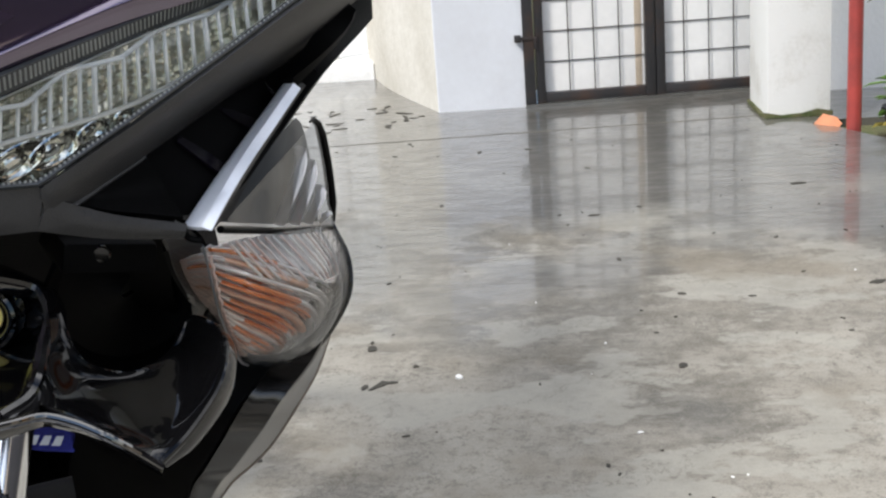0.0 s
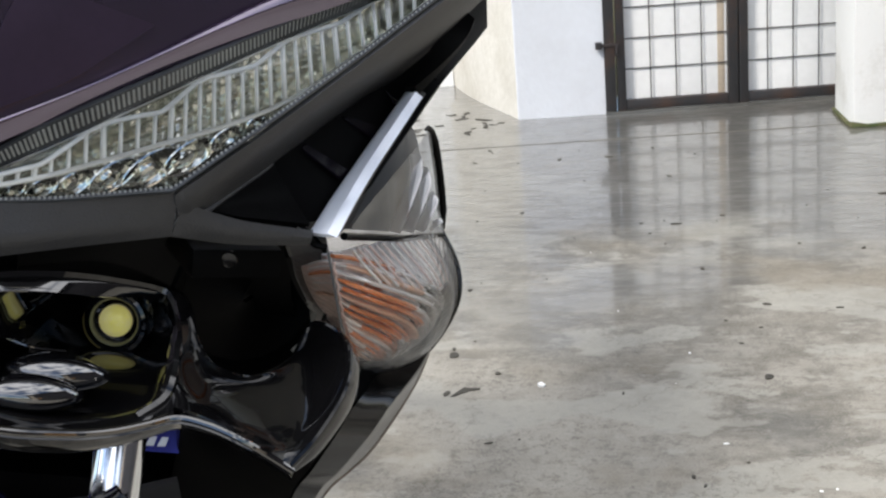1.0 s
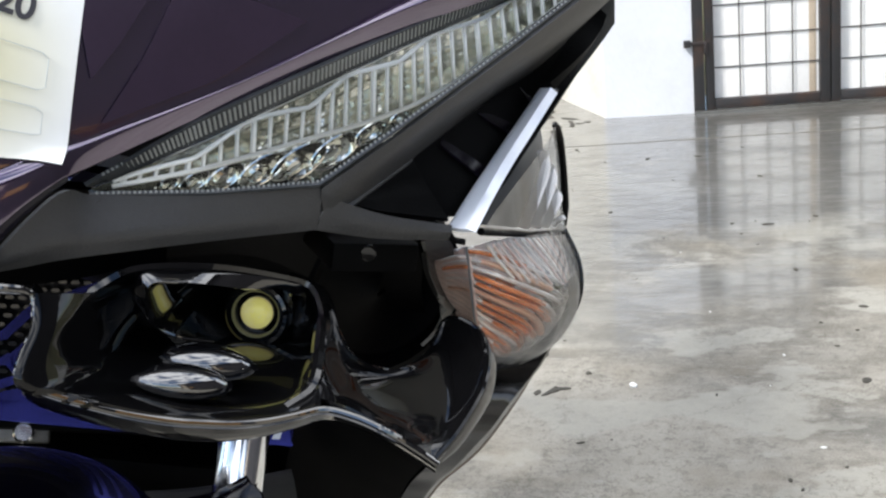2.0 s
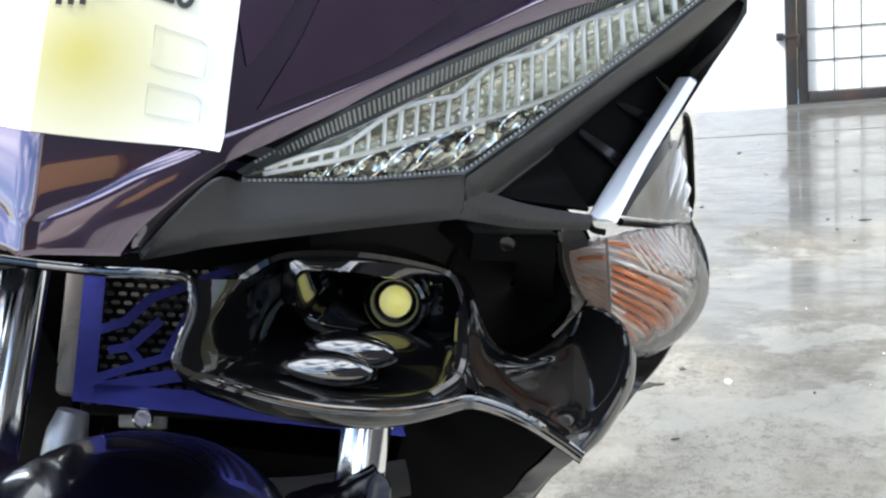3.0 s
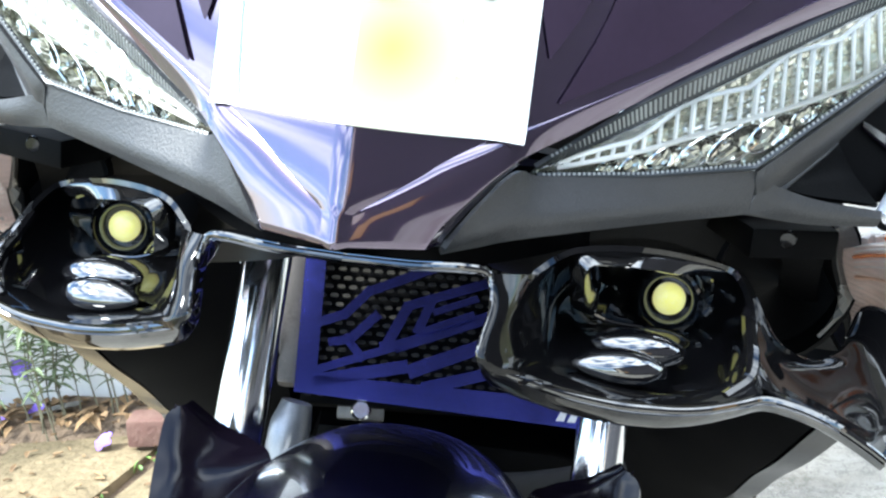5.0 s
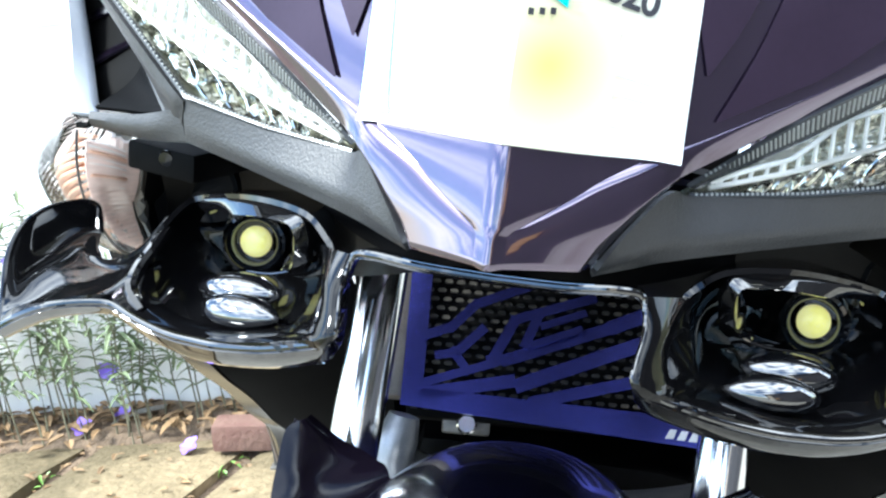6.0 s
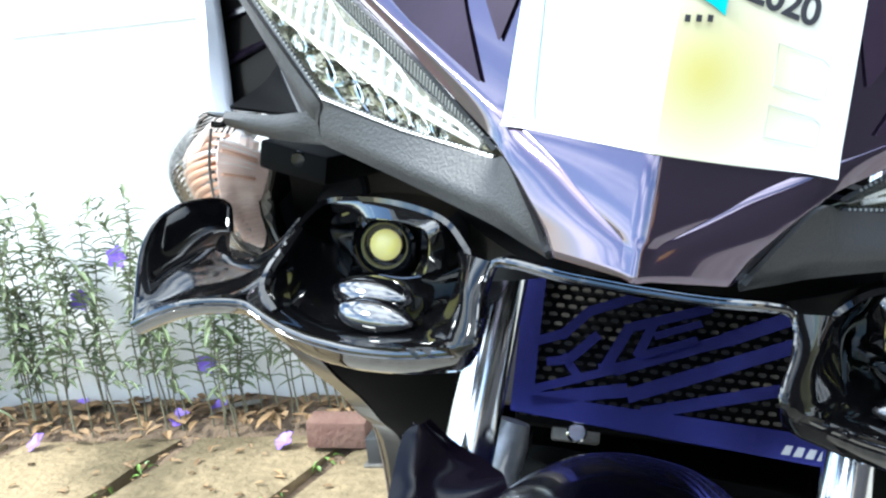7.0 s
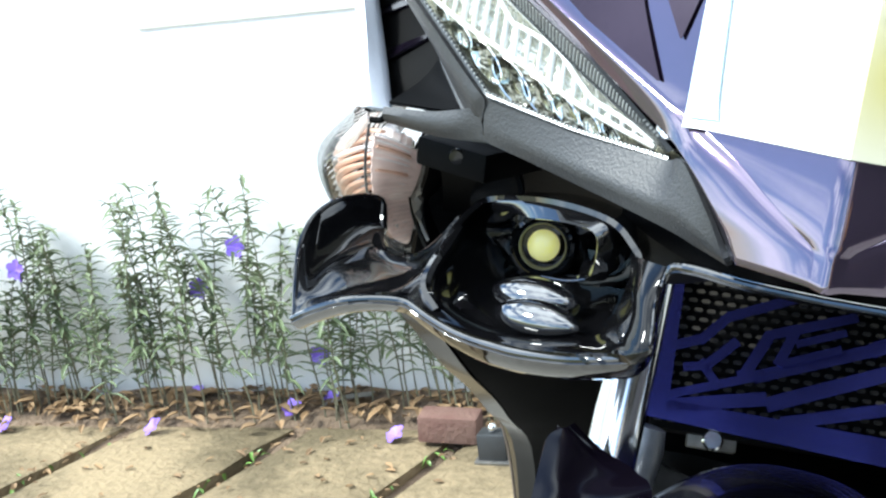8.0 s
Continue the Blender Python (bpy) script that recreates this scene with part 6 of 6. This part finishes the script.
    for s in SIDES:
        fin = patch([
            [(0.1090, 0.1842, 0.6418), (0.1137, 0.1805, 0.6371), (0.1143, 0.1720, 0.6216), (0.1138, 0.1610, 0.6030), (0.112, 0.13, 0.55), (0.108, 0.11, 0.46)],
            [(0.1080, 0.1845, 0.6422), (0.1060, 0.1825, 0.6360), (0.1050, 0.1745, 0.6215), (0.1030, 0.1640, 0.6030), (0.101, 0.14, 0.55), (0.098, 0.12, 0.46)],
            [(0.1065, 0.1860, 0.6420), (0.0995, 0.1860, 0.6340), (0.0970, 0.1800, 0.6210), (0.0925, 0.1700, 0.6020), (0.090, 0.15, 0.55), (0.088, 0.13, 0.46)],
            [(0.1060, 0.1880, 0.6418), (0.0935, 0.1900, 0.6310), (0.0830, 0.1870, 0.6215), (0.0760, 0.1790, 0.6070), (0.073, 0.16, 0.55), (0.072, 0.14, 0.46)],
            [(0.1055, 0.1900, 0.6415), (0.0880, 0.1930, 0.6285), (0.0705, 0.1930, 0.6225), (0.0620, 0.1880, 0.6120), (0.058, 0.17, 0.55), (0.058, 0.15, 0.46)],
        ], 14, 26)
        bm = BM()
        sheet(bm, fin, 0.003, s)
        part("side_fin", bm, fin_black, guard2, "glossy purple side fin, darkened in colour for its shade")

    # leg shields: dark glossy outer strip, matt inner panel
    for s in SIDES:
        sh = thing("leg_shield", "", "")
        sh.parent = bike
        tagged(sh, "dark leg shield running down beside the radiator")
        outer = curve([(0.262, 0.300, 0.720), (0.250, 0.272, 0.690), (0.230, 0.264, 0.660), (0.222, 0.292, 0.630), (0.215, 0.324, 0.600), (0.209, 0.364, 0.570), (0.205, 0.400, 0.540), (0.196, 0.440, 0.500), (0.188, 0.470, 0.400), (0.185, 0.480, 0.330)], 40)
        inner = outer + np.linspace(0, 1, 40)[:, None] * (0.008, 0, 0) + np.array((-0.020, 0.004, -0.004))
        bm = BM()
        sheet(bm, ruled(outer, inner, 5), 0.003, s)
        back = curve([(0.266, 0.370, 0.720), (0.270, 0.385, 0.680), (0.2650, 0.4010, 0.6334), (0.2545, 0.4060, 0.6033), (0.2430, 0.430, 0.565), (0.2325, 0.4450, 0.5423), (0.2177, 0.4500, 0.5213), (0.205, 0.462, 0.480), (0.195, 0.482, 0.40), (0.190, 0.490, 0.33)], 40)
        sheet(bm, ruled(outer, back, 5), 0.003, s)
        part("outer_strip", bm, fairing_black, sh)
        # bead added to put the brown ground reflection into colour
        part("edge_bead", tube(BM(), back + np.array((-0.001, -0.001, 0)), 0.0013, 6, side=s), edge_brown, sh, "dull brown bead standing for the ground mirrored along the edge")
        deep = curve([(0.15, 0.30, 0.72), (0.14, 0.33, 0.69), (0.13, 0.36, 0.655), (0.122, 0.39, 0.615), (0.118, 0.42, 0.575), (0.112, 0.44, 0.53), (0.105, 0.45, 0.45), (0.10, 0.46, 0.33)], 40)
        bm = BM()
        sheet(bm, ruled(inner, deep, 6), 0.003, s)
        part("inner_panel", bm, black_matte, sh)


build_front_end()


def build_rest_of_bike():
    def wheel(name, cy, r, wide):
        w = thing(name, "", "")
        w.parent = bike
        c = (0, cy, r)
        bm = BM()
        rows = [[(x, cy + rr * math.cos(a), r + rr * math.sin(a)) for a in np.linspace(0, 2 * math.pi, 56, endpoint=False)] for x, rr in
                [(wide * math.sin(b), r - wide * 1.05 * (1 - math.cos(b))) for b in np.linspace(-1.9, 1.9, 15)]]
        sheet(bm, rows, 0.0, wrap=True)
        sheet(bm, [rows[0], rows[-1]], 0.0, wrap=True)
        part("tyre", bm, rubber, w, "black rubber tyre")
        bm = BM()
        rim = r - wide * 1.45
        sheet(bm, [[(x, cy + q * math.cos(a), r + q * math.sin(a)) for a in np.linspace(0, 2 * math.pi, 48, endpoint=False)] for x, q in ((-wide * 0.95, rim), (-wide * 0.6, rim - 0.012), (wide * 0.6, rim - 0.012), (wide * 0.95, rim))], 0.004, wrap=True)
        part("rim", bm, cast_metal, w)
        for k in range(5):
            a = 2 * math.pi * k / 5
            part("spoke", tube(BM(), [(0, cy + q * math.cos(a), r + q * math.sin(a)) for q in (0.02, rim * 0.6, rim - 0.008)], [0.014, 0.010, 0.012], 8), cast_metal, w)
        part("hub", tube(BM(), [(-0.075, cy, r), (0.075, cy, r)], 0.024, 16), cast_metal, w)
        return w

    wheel("front_wheel", 0.056, 0.283, 0.038)
    wheel("rear_wheel", 1.30, 0.290, 0.052)
    bm = BM()
    rows = []
    for y, zc, h, wd in ((0.52, 0.72, 0.20, 0.13), (0.6, 0.66, 0.17, 0.13), (0.72, 0.62, 0.15, 0.13), (0.95, 0.66, 0.15, 0.14), (1.25, 0.74, 0.12, 0.12), (1.6, 0.84, 0.06, 0.07)):
        rows.append([(wd * math.cos(a) * abs(math.cos(a)) ** -0.3 if abs(math.cos(a)) > 1e-6 else 0.0, y, zc + h * math.sin(a)) for a in np.linspace(0, 2 * math.pi, 28, endpoint=False)])
    sheet(bm, rows, 0.0, wrap=True, caps=True)
    part("body_shell", bm, purple, bike, "purple body fairing")
    bm = BM()
    rows = [[(wd * math.cos(a), y, z + 0.035 * math.sin(a)) for a in np.linspace(0, 2 * math.pi, 24, endpoint=False)] for y, z, wd in ((0.72, 0.76, 0.05), (0.8, 0.79, 0.10), (1.0, 0.80, 0.12), (1.25, 0.87, 0.12), (1.5, 0.91, 0.09), (1.56, 0.91, 0.04))]
    sheet(bm, rows, 0.0, wrap=True, caps=True)
    part("seat", bm, rubber, bike, "black seat")
    for s in SIDES:
        part("swing_arm", tube(BM(), [(0.09 * s, 0.78, 0.36), (0.085 * s, 1.30, 0.29)], 0.018, 10), cast_metal, bike)
    # the bike leans to its +x side: the stand reaches the floor there
    part("side_stand", tube(BM(), [(0.12, 0.80, 0.27), (0.20, 0.79, 0.13), (0.262, 0.78, 0.060)], [0.011, 0.010, 0.014], 10), black_matte, bike)


build_rest_of_bike()
